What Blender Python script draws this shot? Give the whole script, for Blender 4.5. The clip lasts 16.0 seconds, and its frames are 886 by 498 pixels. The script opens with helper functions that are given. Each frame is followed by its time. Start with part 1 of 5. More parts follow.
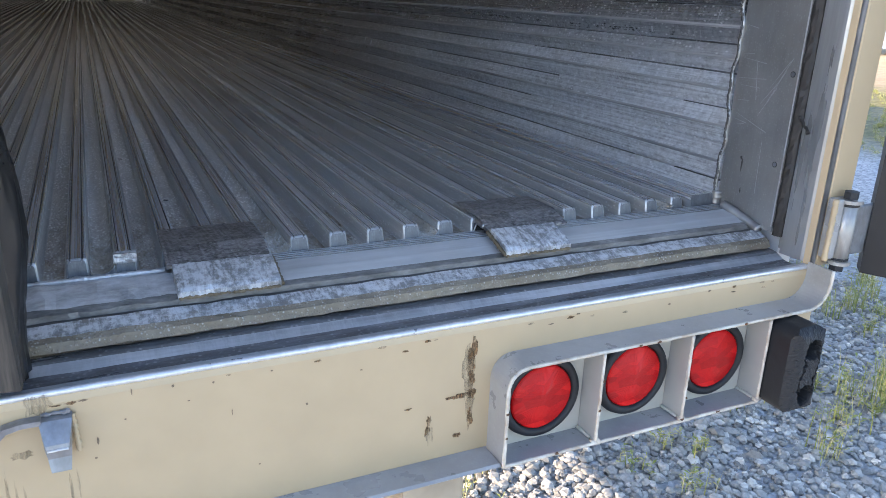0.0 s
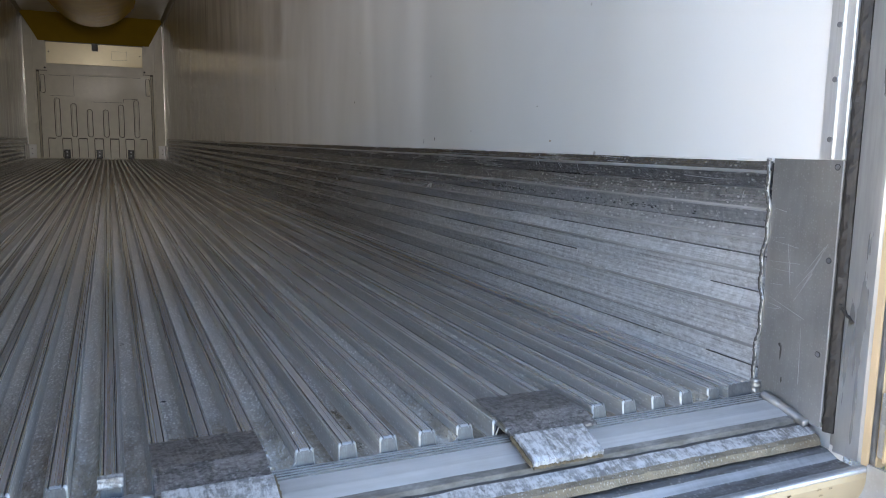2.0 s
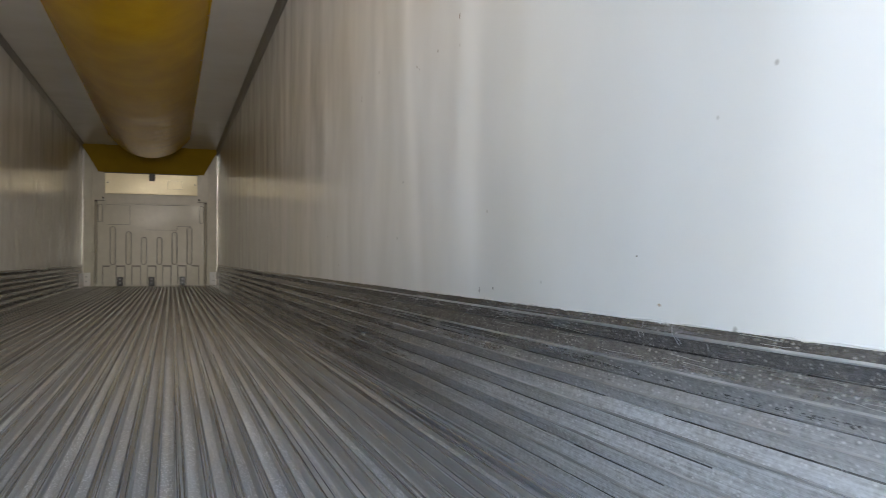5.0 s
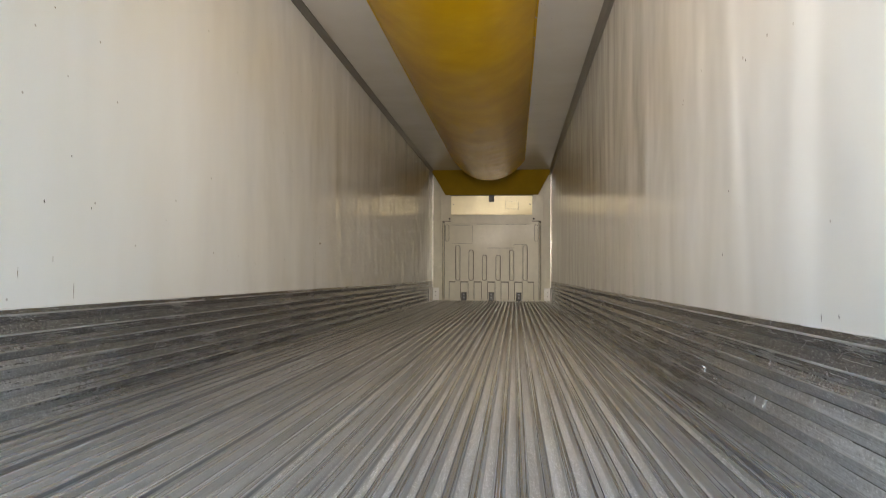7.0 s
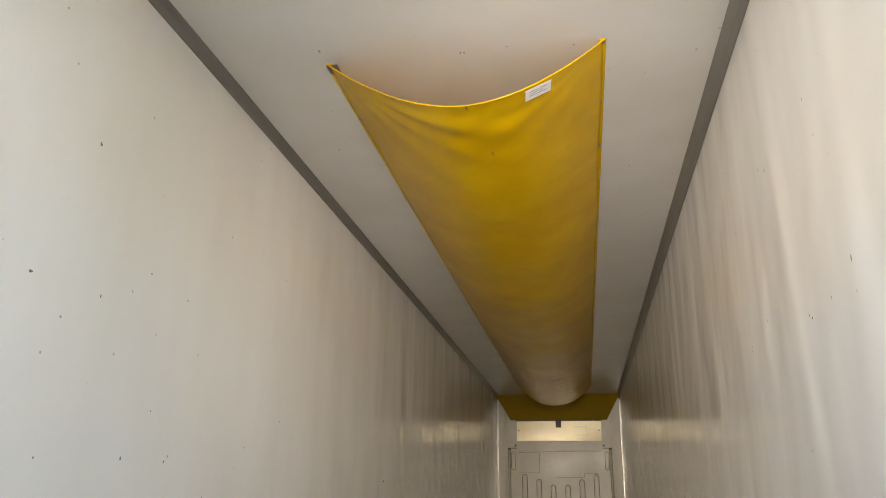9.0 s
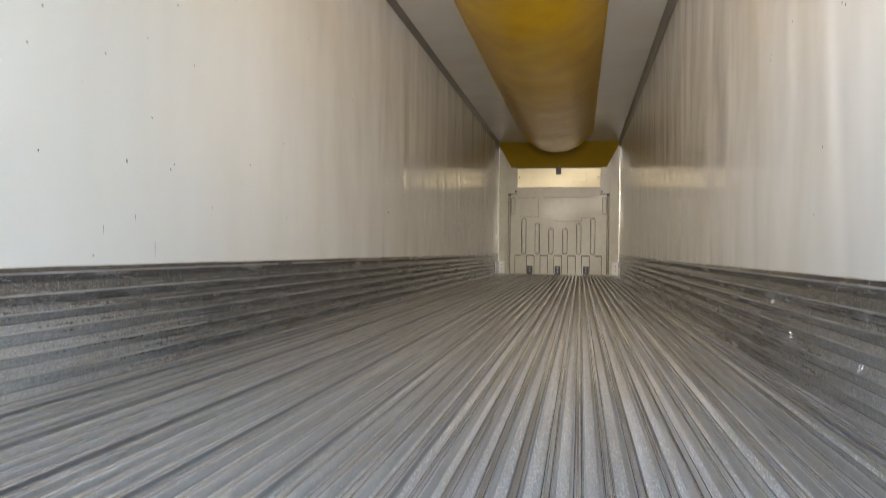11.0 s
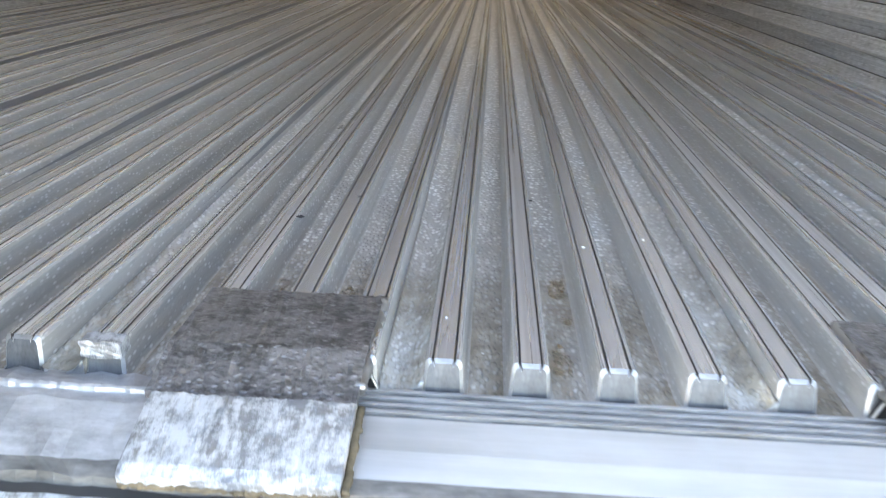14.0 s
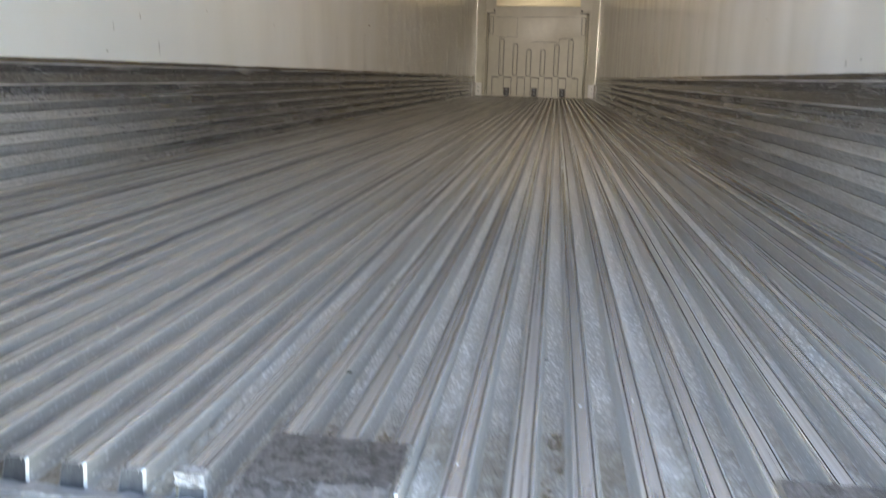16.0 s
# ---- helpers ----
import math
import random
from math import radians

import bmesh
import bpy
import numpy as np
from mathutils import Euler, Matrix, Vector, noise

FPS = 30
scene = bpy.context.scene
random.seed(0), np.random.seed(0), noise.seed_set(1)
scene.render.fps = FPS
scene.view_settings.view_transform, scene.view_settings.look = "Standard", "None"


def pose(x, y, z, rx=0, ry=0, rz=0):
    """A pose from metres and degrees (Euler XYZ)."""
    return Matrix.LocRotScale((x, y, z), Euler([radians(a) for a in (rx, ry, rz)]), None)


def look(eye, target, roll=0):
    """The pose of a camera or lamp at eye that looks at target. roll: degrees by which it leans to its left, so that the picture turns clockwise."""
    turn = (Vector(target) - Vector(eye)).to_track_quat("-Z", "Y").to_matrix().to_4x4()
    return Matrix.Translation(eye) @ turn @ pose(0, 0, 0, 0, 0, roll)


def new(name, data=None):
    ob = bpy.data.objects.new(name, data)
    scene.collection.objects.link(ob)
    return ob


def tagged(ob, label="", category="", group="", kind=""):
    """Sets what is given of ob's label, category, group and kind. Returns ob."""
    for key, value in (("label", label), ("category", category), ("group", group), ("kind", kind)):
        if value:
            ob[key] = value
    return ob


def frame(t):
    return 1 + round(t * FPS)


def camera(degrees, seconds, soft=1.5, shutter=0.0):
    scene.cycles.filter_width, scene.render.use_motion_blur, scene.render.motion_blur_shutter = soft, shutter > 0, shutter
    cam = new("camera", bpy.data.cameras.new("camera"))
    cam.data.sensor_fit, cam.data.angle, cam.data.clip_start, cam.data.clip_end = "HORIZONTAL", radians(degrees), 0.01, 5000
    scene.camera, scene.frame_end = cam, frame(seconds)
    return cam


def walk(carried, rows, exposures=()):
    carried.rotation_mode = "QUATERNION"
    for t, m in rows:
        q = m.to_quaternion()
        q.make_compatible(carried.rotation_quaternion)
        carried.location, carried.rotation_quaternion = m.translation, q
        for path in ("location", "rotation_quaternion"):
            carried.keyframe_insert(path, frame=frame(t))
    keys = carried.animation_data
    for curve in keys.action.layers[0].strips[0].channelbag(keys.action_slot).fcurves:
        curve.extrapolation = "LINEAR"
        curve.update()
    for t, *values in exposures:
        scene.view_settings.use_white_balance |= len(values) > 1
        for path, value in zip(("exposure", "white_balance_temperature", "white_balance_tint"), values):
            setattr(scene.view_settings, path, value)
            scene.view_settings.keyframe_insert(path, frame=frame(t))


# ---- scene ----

# ---------------------------------------------------------------- camera
cam = camera(61.4, 16.0, soft=0.65, shutter=0.4)
PATH = [
    (0, (0.124, -1.071, 0.359), (0.933, 0.638, -0.292), 1.9),
    (0.5, (0.123, -1.064, 0.363), (0.947, 0.651, -0.253), 2.1),
    (1, (0.136, -1.05, 0.386), (0.962, 0.715, -0.062), 1.5),
    (1.5, (0.144, -1.012, 0.415), (0.96, 0.782, 0.075), 1.0),
    (2, (0.156, -0.975, 0.424), (0.965, 0.833, 0.142), 1.0),
    (2.5, (0.193, -0.935, 0.429), (0.995, 0.883, 0.201), 0.9),
    (3, (0.222, -0.89, 0.441), (1.014, 0.94, 0.283), 1.2),
    (3.2, (0.249, -0.862, 0.449), (1.035, 0.973, 0.314), 1.0),
    (3.9, (0.290, -0.720, 0.475), (1.084, 1.115, 0.414), 0.8),  # between
    (4.6, (0.338, -0.507, 0.508), (1.103, 1.341, 0.516), 0.3),  # between
    (5.3, (0.399, -0.391, 0.524), (0.98, 1.523, 0.559), 0.2),
    (5.5, (0.433, -0.357, 0.515), (0.918, 1.584, 0.542), 0.6),
    (6, (0.497, -0.375, 0.524), (0.63, 1.62, 0.549), 0.5),
    (6.5, (0.504, -0.296, 0.526), (0.389, 1.701, 0.567), -0.0),
    (7, (0.489, -0.28, 0.529), (0.297, 1.709, 0.598), 0.3),
    (7.5, (0.479, -0.281, 0.553), (0.24, 1.69, 0.795), 0.4),
    (8, (0.499, -0.336, 0.619), (0.22, 1.578, 1.125), 0.6),
    (8.2, (0.488, -0.341, 0.648), (0.188, 1.551, 1.223), 0.8),
    (8.9, (0.484, -0.344, 0.662), (0.143, 1.520, 1.302), 0.7),  # between
    (9.6, (0.469, -0.303, 0.609), (0.091, 1.599, 1.096), 0.4),  # between
    (10.3, (0.457, -0.268, 0.539), (0.071, 1.675, 0.812), 0.35),
    (10.5, (0.451, -0.247, 0.516), (0.071, 1.708, 0.706), 0.55),
    (11, (0.448, -0.246, 0.470), (0.087, 1.721, 0.473), 0.67),
    (11.5, (0.453, -0.264, 0.438), (0.110, 1.696, 0.243), 0.96),
    (12, (0.453, -0.267, 0.385), (0.120, 1.667, -0.001), 0.91),
    (12.5, (0.456, -0.286, 0.341), (0.131, 1.613, -0.196), 0.82),
    (13, (0.45, -0.306, 0.313), (0.153, 1.561, -0.341), 0.6),
    (13.5, (0.426, -0.352, 0.287), (0.19, 1.489, -0.458), 1.0),
    (14, (0.409, -0.453, 0.278), (0.31, 1.385, -0.502), 1.7),
    (14.5, (0.407, -0.527, 0.282), (0.43, 1.321, -0.482), 3.2),
    (15, (0.468, -0.609, 0.3), (0.395, 1.268, -0.384), 3.7),
    (15.5, (0.497, -0.643, 0.316), (0.339, 1.255, -0.295), 2.8),
    (16, (0.462, -0.598, 0.371), (0.184, 1.33, -0.08), 1.3),
]
walk(cam, [(t, look(eye, target, roll)) for t, eye, target, roll in PATH],
     exposures=[(0, 2.08, 6150, 18), (1.0, 2.34, 6200, 17), (2.0, 2.64, 6600, 17), (3.2, 2.79, 6650, 16), (5.3, 3.34, 7050, 15), (6.0, 3.69, 7400, 16), (7.0, 3.94, 7450, 15), (8.2, 3.69, 7700, 16), (11.0, 4.04, 7200, 16), (12.5, 4.46, 7550, 18), (13.5, 4.09, 7550, 18), (14.0, 3.69, 7600, 17), (14.5, 3.27, 7450, 17), (15.2, 2.96, 7300, 16), (15.5, 3.19, 7300, 16), (16, 3.69, 7300, 16)])

# ---------------------------------------------------------------- daylight
SUN_ELEVATION, SUN_AZIMUTH = radians(19.4), radians(-78)      # azimuth from +y towards +x
world = bpy.data.worlds.new("sky")
scene.world = world
world.use_nodes = True
wn = world.node_tree
sky = wn.nodes.new("ShaderNodeTexSky")
sky.sky_type, sky.sun_disc = "NISHITA", False
sky.sun_elevation, sky.sun_rotation = SUN_ELEVATION, SUN_AZIMUTH
sky.air_density, sky.dust_density, sky.ozone_density = 1.0, 0.6, 1.0
wn.links.new(sky.outputs[0], wn.nodes["Background"].inputs[0])
wn.nodes["Background"].inputs[1].default_value = 0.15
sun = new("sun", bpy.data.lights.new("sun", "SUN"))
sun.data.energy, sun.data.angle, sun.data.color = 3.57, radians(0.5), (1.0, 0.84, 0.62)
to_sun = Vector((math.sin(SUN_AZIMUTH) * math.cos(SUN_ELEVATION), math.cos(SUN_AZIMUTH) * math.cos(SUN_ELEVATION), math.sin(SUN_ELEVATION)))
# added lamp for daylight through the open right half of the rear doorway
doorway = new("doorway_daylight_fill", bpy.data.lights.new("doorway_daylight_fill", "AREA"))
doorway.data.shape, doorway.data.size, doorway.data.size_y = "RECTANGLE", 0.80, 1.75
doorway.data.energy, doorway.data.color, doorway.data.spread = 2.57, (1.0, 0.96, 0.90), radians(62)
doorway.matrix_world = look((0.46, -0.24, 1.72), (0.1, 15.0, 1.2))
scene.cycles.max_bounces, scene.cycles.diffuse_bounces, scene.cycles.glossy_bounces = 24, 14, 10
sun.matrix_world = look(to_sun * 30, (0, 0, 0))

# ---------------------------------------------------------------- materials


class Nodes:
    """A node material in the making."""

    def __init__(self, name):
        self.mat = bpy.data.materials.new(name)
        self.mat.use_nodes = True
        self.tree = self.mat.node_tree
        self.bsdf = self.tree.nodes["Principled BSDF"]
        self.coords = self.tree.nodes.new("ShaderNodeTexCoord").outputs["Object"]

    def link(self, a, b):
        self.tree.links.new(a, b)

    def put(self, socket, value):
        if isinstance(value, bpy.types.NodeSocket):
            self.link(value, socket)
        else:
            socket.default_value = value

    def scaled(self, scale, vector=None):
        n = self.tree.nodes.new("ShaderNodeMapping")
        self.link(vector or self.coords, n.inputs[0])
        n.inputs["Scale"].default_value = scale
        return n.outputs[0]

    def noise(self, scale, detail=4.0, vector=None, rough=0.55, distortion=0.0):
        n = self.tree.nodes.new("ShaderNodeTexNoise")
        v = scale if isinstance(scale, tuple) else (scale,) * 3
        self.link(self.scaled(v, vector), n.inputs["Vector"])
        n.inputs["Scale"].default_value = 1.0
        n.inputs["Detail"].default_value = detail
        n.inputs["Roughness"].default_value = rough
        n.inputs["Distortion"].default_value = distortion
        return n.outputs["Fac"]

    def cells(self, scale, feature="F1", output="Distance"):
        n = self.tree.nodes.new("ShaderNodeTexVoronoi")
        n.feature = feature
        v = scale if isinstance(scale, tuple) else (scale,) * 3
        self.link(self.scaled(v), n.inputs["Vector"])
        n.inputs["Scale"].default_value = 1.0
        return n.outputs[output]

    def ramp(self, fac, *stops):
        n = self.tree.nodes.new("ShaderNodeValToRGB")
        self.link(fac, n.inputs[0])
        e = n.color_ramp.elements
        while len(e) < len(stops):
            e.new(0.5)
        for item, (p, c) in zip(e, stops):
            item.position, item.color = p, (*((c,) * 3 if isinstance(c, (int, float)) else c), 1)
        return n.outputs[0]

    def mix(self, fac, a, b, kind="MIX"):
        n = self.tree.nodes.new("ShaderNodeMix")
        n.data_type, n.blend_type = "RGBA", kind
        self.put(n.inputs[0], fac)
        for s, v in ((n.inputs[6], a), (n.inputs[7], b)):
            self.put(s, v if isinstance(v, bpy.types.NodeSocket) else (*v, 1))
        return n.outputs[2]

    def math(self, kind, a, b=0.0):
        n = self.tree.nodes.new("ShaderNodeMath")
        n.operation = kind
        self.put(n.inputs[0], a)
        self.put(n.inputs[1], b)
        return n.outputs[0]

    def axis(self, name):
        n = self.tree.nodes.new("ShaderNodeSeparateXYZ")
        self.link(self.coords, n.inputs[0])
        return n.outputs[name]

    def bump(self, height, strength, distance, before=None):
        n = self.tree.nodes.new("ShaderNodeBump")
        self.link(height, n.inputs["Height"])
        n.inputs["Strength"].default_value = strength
        n.inputs["Distance"].default_value = distance
        if before:
            self.link(before, n.inputs["Normal"])
        return n.outputs[0]

    def drawn(self, amount):
        """Metal drawn lengthwise along the trailer: its gloss spreads crosswise."""
        n = self.tree.nodes.new("ShaderNodeCombineXYZ")
        n.inputs[0].default_value = 1.0
        self.link(n.outputs[0], self.bsdf.inputs["Tangent"])
        self.bsdf.inputs["Anisotropic"].default_value = amount

    def finish(self, color, rough, metal=0.0, normal=None, **more):
        self.put(self.bsdf.inputs["Base Color"], color if isinstance(color, bpy.types.NodeSocket) else (*color, 1))
        self.put(self.bsdf.inputs["Roughness"], rough)
        self.put(self.bsdf.inputs["Metallic"], metal)
        if normal:
            self.link(normal, self.bsdf.inputs["Normal"])
        for key, value in more.items():
            self.put(self.bsdf.inputs[key.replace("_", " ")], value)
        return self.mat


def plain(name, color, rough=0.5, metal=0.0, vary=0.12, grain=40.0, relief=0.15, depth=0.0006, **more):
    """Paint, rubber or plastic with grain and soft stains."""
    k = Nodes(name)
    dark = tuple(c * (1 - vary * 2) for c in color)
    light = tuple(min(1, c * (1 + vary)) for c in color)
    big, fine = k.noise(grain * 0.12, 5), k.noise(grain, 3)
    col = k.ramp(k.mix(0.4, big, fine), (0.3, dark), (0.7, light))
    return k.finish(col, k.ramp(big, (0.3, max(0.02, rough - 0.08)), (0.7, min(1, rough + 0.1))), metal, k.bump(fine, relief, depth), **more)


def weld_metal(name, base, rough, dirt):
    """Rippled weld metal with grey dirt in its hollows."""
    k = Nodes(name)
    lines, smear, pits = k.noise((80.0, 80.0, 80.0), 5, rough=0.55), k.noise((17.6, 17.6, 17.6), 4, rough=0.6), k.noise(330.0, 2)
    col = k.ramp(lines, (0.28, tuple(c * 0.8 for c in base)), (0.72, tuple(c * 1.1 for c in base)))
    col = k.mix(k.ramp(k.mix(0.35, smear, lines), (0.46, 0.0), (0.72, 0.4)), col, dirt)
    rgh = k.ramp(lines, (0.3, rough - 0.07), (0.7, rough + 0.10))
    return k.finish(col, rgh, 0.9, k.bump(lines, 0.9, 0.0006, k.bump(pits, 0.9, 0.0005)))


def worn(name, base, rough, metal, streak, streaks=0.35, blotch=6.0, blotches=0.3, strokes=None, specks=None, film=None, wear=None, relief=0.2, apart=False, drawn=0.0):
    """Handled bare metal: drawn streaks, soft blotches, short bright strokes, bright specks and a brown film.
    streak: noise scale; strokes: (scale, amount, colour); specks: (scale, amount); film: (scale, amount, colour); wear:
    frosted by loads below this height, and paler near the door for the daylight there."""
    k = Nodes(name)
    raw = k.coords
    if apart:                                            # alike pieces show different stretches of the pattern
        n = k.tree.nodes.new("ShaderNodeVectorMath")
        n.operation = "MULTIPLY_ADD"
        info = k.tree.nodes.new("ShaderNodeObjectInfo")
        k.link(info.outputs["Random"], n.inputs[0])
        n.inputs[1].default_value = (17.0, 41.0, 5.0)
        k.link(raw, n.inputs[2])
        k.coords = n.outputs[0]
    lines = k.noise(streak, 5, rough=0.6)
    fine = k.noise(tuple(c * 3.7 for c in streak), 3, rough=0.6)
    soft = k.noise(blotch, 4, rough=0.55)
    shade = lambda v, a: k.ramp(v, (0.28, 1 - a), (0.72, 1 + a * 0.35))  # noqa: E731
    col = k.mix(1.0, k.mix(1.0, base, shade(k.mix(0.4, lines, fine), streaks), "MULTIPLY"), shade(soft, blotches), "MULTIPLY")
    rgh = k.ramp(k.mix(0.5, lines, soft), (0.3, max(0.08, rough - 0.08)), (0.7, rough + 0.12))
    nrm = k.bump(fine, relief, 0.0006)
    if film:
        mask = k.ramp(k.noise(film[0], 5, rough=0.65), (0.42, 0.0), (0.66, film[1]))
        col = k.mix(mask, col, film[2])
        rgh = k.mix(mask, rgh, (0.7,) * 3)
    if strokes:
        a, b = strokes[0]
        marks = k.mix(0.3, k.mix(0.45, k.noise(a, 4, rough=0.75), k.noise(b, 4, rough=0.7)), k.noise(30.0, 6, rough=0.8))
        col = k.mix(k.ramp(marks, (0.455, 0.0), (0.545, strokes[1])), col, strokes[2])
    if specks:
        near = k.ramp(k.cells(specks[0]), (0.18, 1.0), (0.46, 0.0))
        some = k.ramp(k.cells(specks[0], output="Color"), (0.45, 0.0), (0.80, 1.0))
        dots = k.math("MULTIPLY", k.math("MULTIPLY", near, some), specks[1])
        col = k.mix(dots, col, (0.92, 0.93, 0.94))
        nrm = k.bump(near, relief, 0.0008, nrm)
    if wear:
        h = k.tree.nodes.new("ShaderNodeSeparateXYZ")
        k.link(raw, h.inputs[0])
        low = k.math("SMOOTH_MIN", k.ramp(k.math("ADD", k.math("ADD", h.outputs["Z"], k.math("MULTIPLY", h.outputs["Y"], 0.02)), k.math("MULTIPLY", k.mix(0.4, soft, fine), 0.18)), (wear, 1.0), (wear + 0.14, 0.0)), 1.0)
        # Daylight falling off from the door is put into the frosted colour.
        entry_light = k.ramp(k.math("ADD", k.math("MULTIPLY", h.outputs["Y"], 0.25), k.math("MULTIPLY", soft, 0.3)), (0.34, 1.0), (0.9, 0.12))
        mask = k.math("MULTIPLY", k.math("MULTIPLY", low, entry_light), k.ramp(k.mix(0.5, fine, k.noise((90.0, 60.0, 90.0), 4, rough=0.7)), (0.38, 0.32), (0.60, 1.0)))
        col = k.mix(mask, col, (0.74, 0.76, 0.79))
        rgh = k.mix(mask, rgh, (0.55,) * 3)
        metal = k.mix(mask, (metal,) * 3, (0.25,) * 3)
    if drawn:
        k.drawn(drawn)
    return k.finish(col, rgh, metal, nrm)


def liner(name, base, rough, wave):
    """Glossy white glass-fibre lining with upright waves and faint grime."""
    k = Nodes(name)
    waves = k.noise((1.0, 1.7, 0.26), 1.3, rough=0.4, distortion=0.5)
    ripples = k.noise((1.0, 9.0, 0.12), 2.0, rough=0.5)
    stain = k.noise((1.5, 1.6, 0.5), 3, rough=0.5)
    speck = k.cells((7.0, 7.0, 7.0))
    col = k.ramp(stain, (0.32, tuple(c * f for c, f in zip(base, (0.94, 0.925, 0.89)))), (0.66, base))
    col = k.mix(k.ramp(speck, (0.0, 1.0), (0.035, 0.5), (0.05, 0.0)), col, (0.32, 0.29, 0.25))
    nrm = k.bump(k.noise((2.6, 2.6, 1.6), 1.6, rough=0.5), 0.36 * wave, 0.03)
    nrm = k.bump(waves, 0.7 * wave, 0.03, nrm)
    nrm = k.bump(ripples, 0.02 * wave, 0.004, nrm)
    return k.finish(col, rough, 0.0, nrm)


M_RIB = worn("worn_aluminium_rib", (0.80, 0.82, 0.85), 0.22, 0.72, (150.0, 0.16, 40.0), 0.36, (24.0, 0.25, 9.0), 0.18, relief=0.06, film=((60.0, 0.3, 10.0), 0.14, (0.34, 0.32, 0.29)), apart=True, drawn=0.97)
M_SIDESHADE = worn("shaded_dull_aluminium_side", (0.61, 0.598, 0.575), 0.34, 0.45, (50.0, 0.25, 60.0), 0.34, (12.0, 0.5, 12.0), 0.30, relief=0.3, specks=((330.0, 120.0, 300.0), 0.6), film=((20.0, 0.4, 20.0), 0.25, (0.32, 0.30, 0.27)), apart=True, drawn=0.6)
M_GROOVE = plain("dark_groove_and_mark", (0.085, 0.080, 0.076), 0.8)
M_BURR = worn("bright_filed_edge", (0.44, 0.445, 0.45), 0.34, 0.6, (60.0, 60.0, 60.0), 0.25, 30.0, 0.25)
M_SAWNSHADE = worn("shaded_sawn_aluminium_end", (0.17, 0.178, 0.19), 0.45, 0.5, (90.0, 90.0, 40.0), 0.45, 40.0, 0.35, relief=0.4)
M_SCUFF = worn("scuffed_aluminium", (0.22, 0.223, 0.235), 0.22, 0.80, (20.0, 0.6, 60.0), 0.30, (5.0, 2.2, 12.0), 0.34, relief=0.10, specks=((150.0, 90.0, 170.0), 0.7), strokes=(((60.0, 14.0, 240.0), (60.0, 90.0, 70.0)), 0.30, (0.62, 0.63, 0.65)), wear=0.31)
M_PLATE = worn("plain_aluminium_plate", (0.42, 0.42, 0.415), 0.33, 0.7, (30.0, 22.0, 4.0), 0.18, 5.0, 0.30, relief=0.12, specks=(220.0, 0.12), film=((8.0, 8.0, 3.0), 0.25, (0.30, 0.26, 0.20)))
M_SILL = worn("sill_aluminium", (0.53, 0.545, 0.565), 0.42, 0.45, (1.2, 60.0, 60.0), 0.2, (9.0, 22.0, 22.0), 0.20, relief=0.18, film=((5.0, 24.0, 24.0), 0.30, (0.36, 0.34, 0.31)))
M_CHANNEL = worn("grey_sill_channel", (0.56, 0.59, 0.63), 0.34, 0.65, (1.0, 30.0, 30.0), 0.22, (5.0, 30.0, 30.0), 0.30, relief=0.06, film=((2.2, 40.0, 40.0), 0.55, (0.17, 0.16, 0.15)), strokes=(((90.0, 18.0, 18.0), (40.0, 14.0, 14.0)), 0.20, (0.76, 0.78, 0.82)))
M_TROUGH = worn("dirty_shaded_sill_trough", (0.25, 0.262, 0.285), 0.30, 0.5, (2.0, 60.0, 60.0), 0.35, (9.0, 30.0, 30.0), 0.45, relief=0.3, film=((14.0, 60.0, 60.0), 0.6, (0.09, 0.075, 0.06)), specks=((160.0, 160.0, 160.0), 0.2))
M_NOSE = worn("battered_bright_metal", (0.40, 0.42, 0.45), 0.36, 0.5, (34.0, 110.0, 110.0), 0.40, 30.0, 0.50, relief=0.5, strokes=(((130.0, 44.0, 44.0), (55.0, 90.0, 90.0)), 0.75, (0.72, 0.74, 0.77)), film=((30.0, 60.0, 60.0), 0.65, (0.26, 0.235, 0.20)))
M_RAILGRIME = worn("grimy_rail_front", (0.27, 0.228, 0.168), 0.42, 0.45, (40.0, 120.0, 60.0), 0.45, 20.0, 0.45, relief=0.6, film=((26.0, 40.0, 40.0), 0.75, (0.21, 0.17, 0.125)), specks=(260.0, 0.25))
M_DARKGRIME = worn("dark_grime_and_tread", (0.25, 0.243, 0.232), 0.5, 0.25, (30.0, 90.0, 90.0), 0.55, (20.0, 50.0, 50.0), 0.55, relief=0.6)
M_GOLDRUST = worn("yellow_brown_rust", (0.21, 0.165, 0.105), 0.55, 0.35, (60.0, 120.0, 120.0), 0.5, 60.0, 0.5, relief=0.6)
M_BATTERED = worn("battered_dull_plate", (0.62, 0.63, 0.65), 0.42, 0.45, (30.0, 60.0, 60.0), 0.35, (18.0, 40.0, 40.0), 0.40, relief=0.8, film=((9.0, 50.0, 50.0), 0.55, (0.24, 0.225, 0.215)), strokes=(((60.0, 120.0, 60.0), (25.0, 60.0, 60.0)), 0.30, (0.66, 0.66, 0.68)))
M_PAD = worn("dark_worn_steel", (0.185, 0.178, 0.178), 0.38, 0.6, (30.0, 110.0, 60.0), 0.6, (20.0, 36.0, 20.0), 0.50, relief=0.8, specks=((170.0, 260.0, 200.0), 0.18), strokes=(((50.0, 150.0, 60.0), (110.0, 150.0, 110.0)), 0.42, (0.44, 0.425, 0.43)))
M_WELD = weld_metal("weld_metal", (0.42, 0.42, 0.415), 0.42, (0.10, 0.095, 0.09))
M_TRIM = worn("trim_aluminium", (0.76, 0.765, 0.77), 0.30, 0.6, (60.0, 60.0, 2.0), 0.25, (9.0, 9.0, 3.0), 0.25)
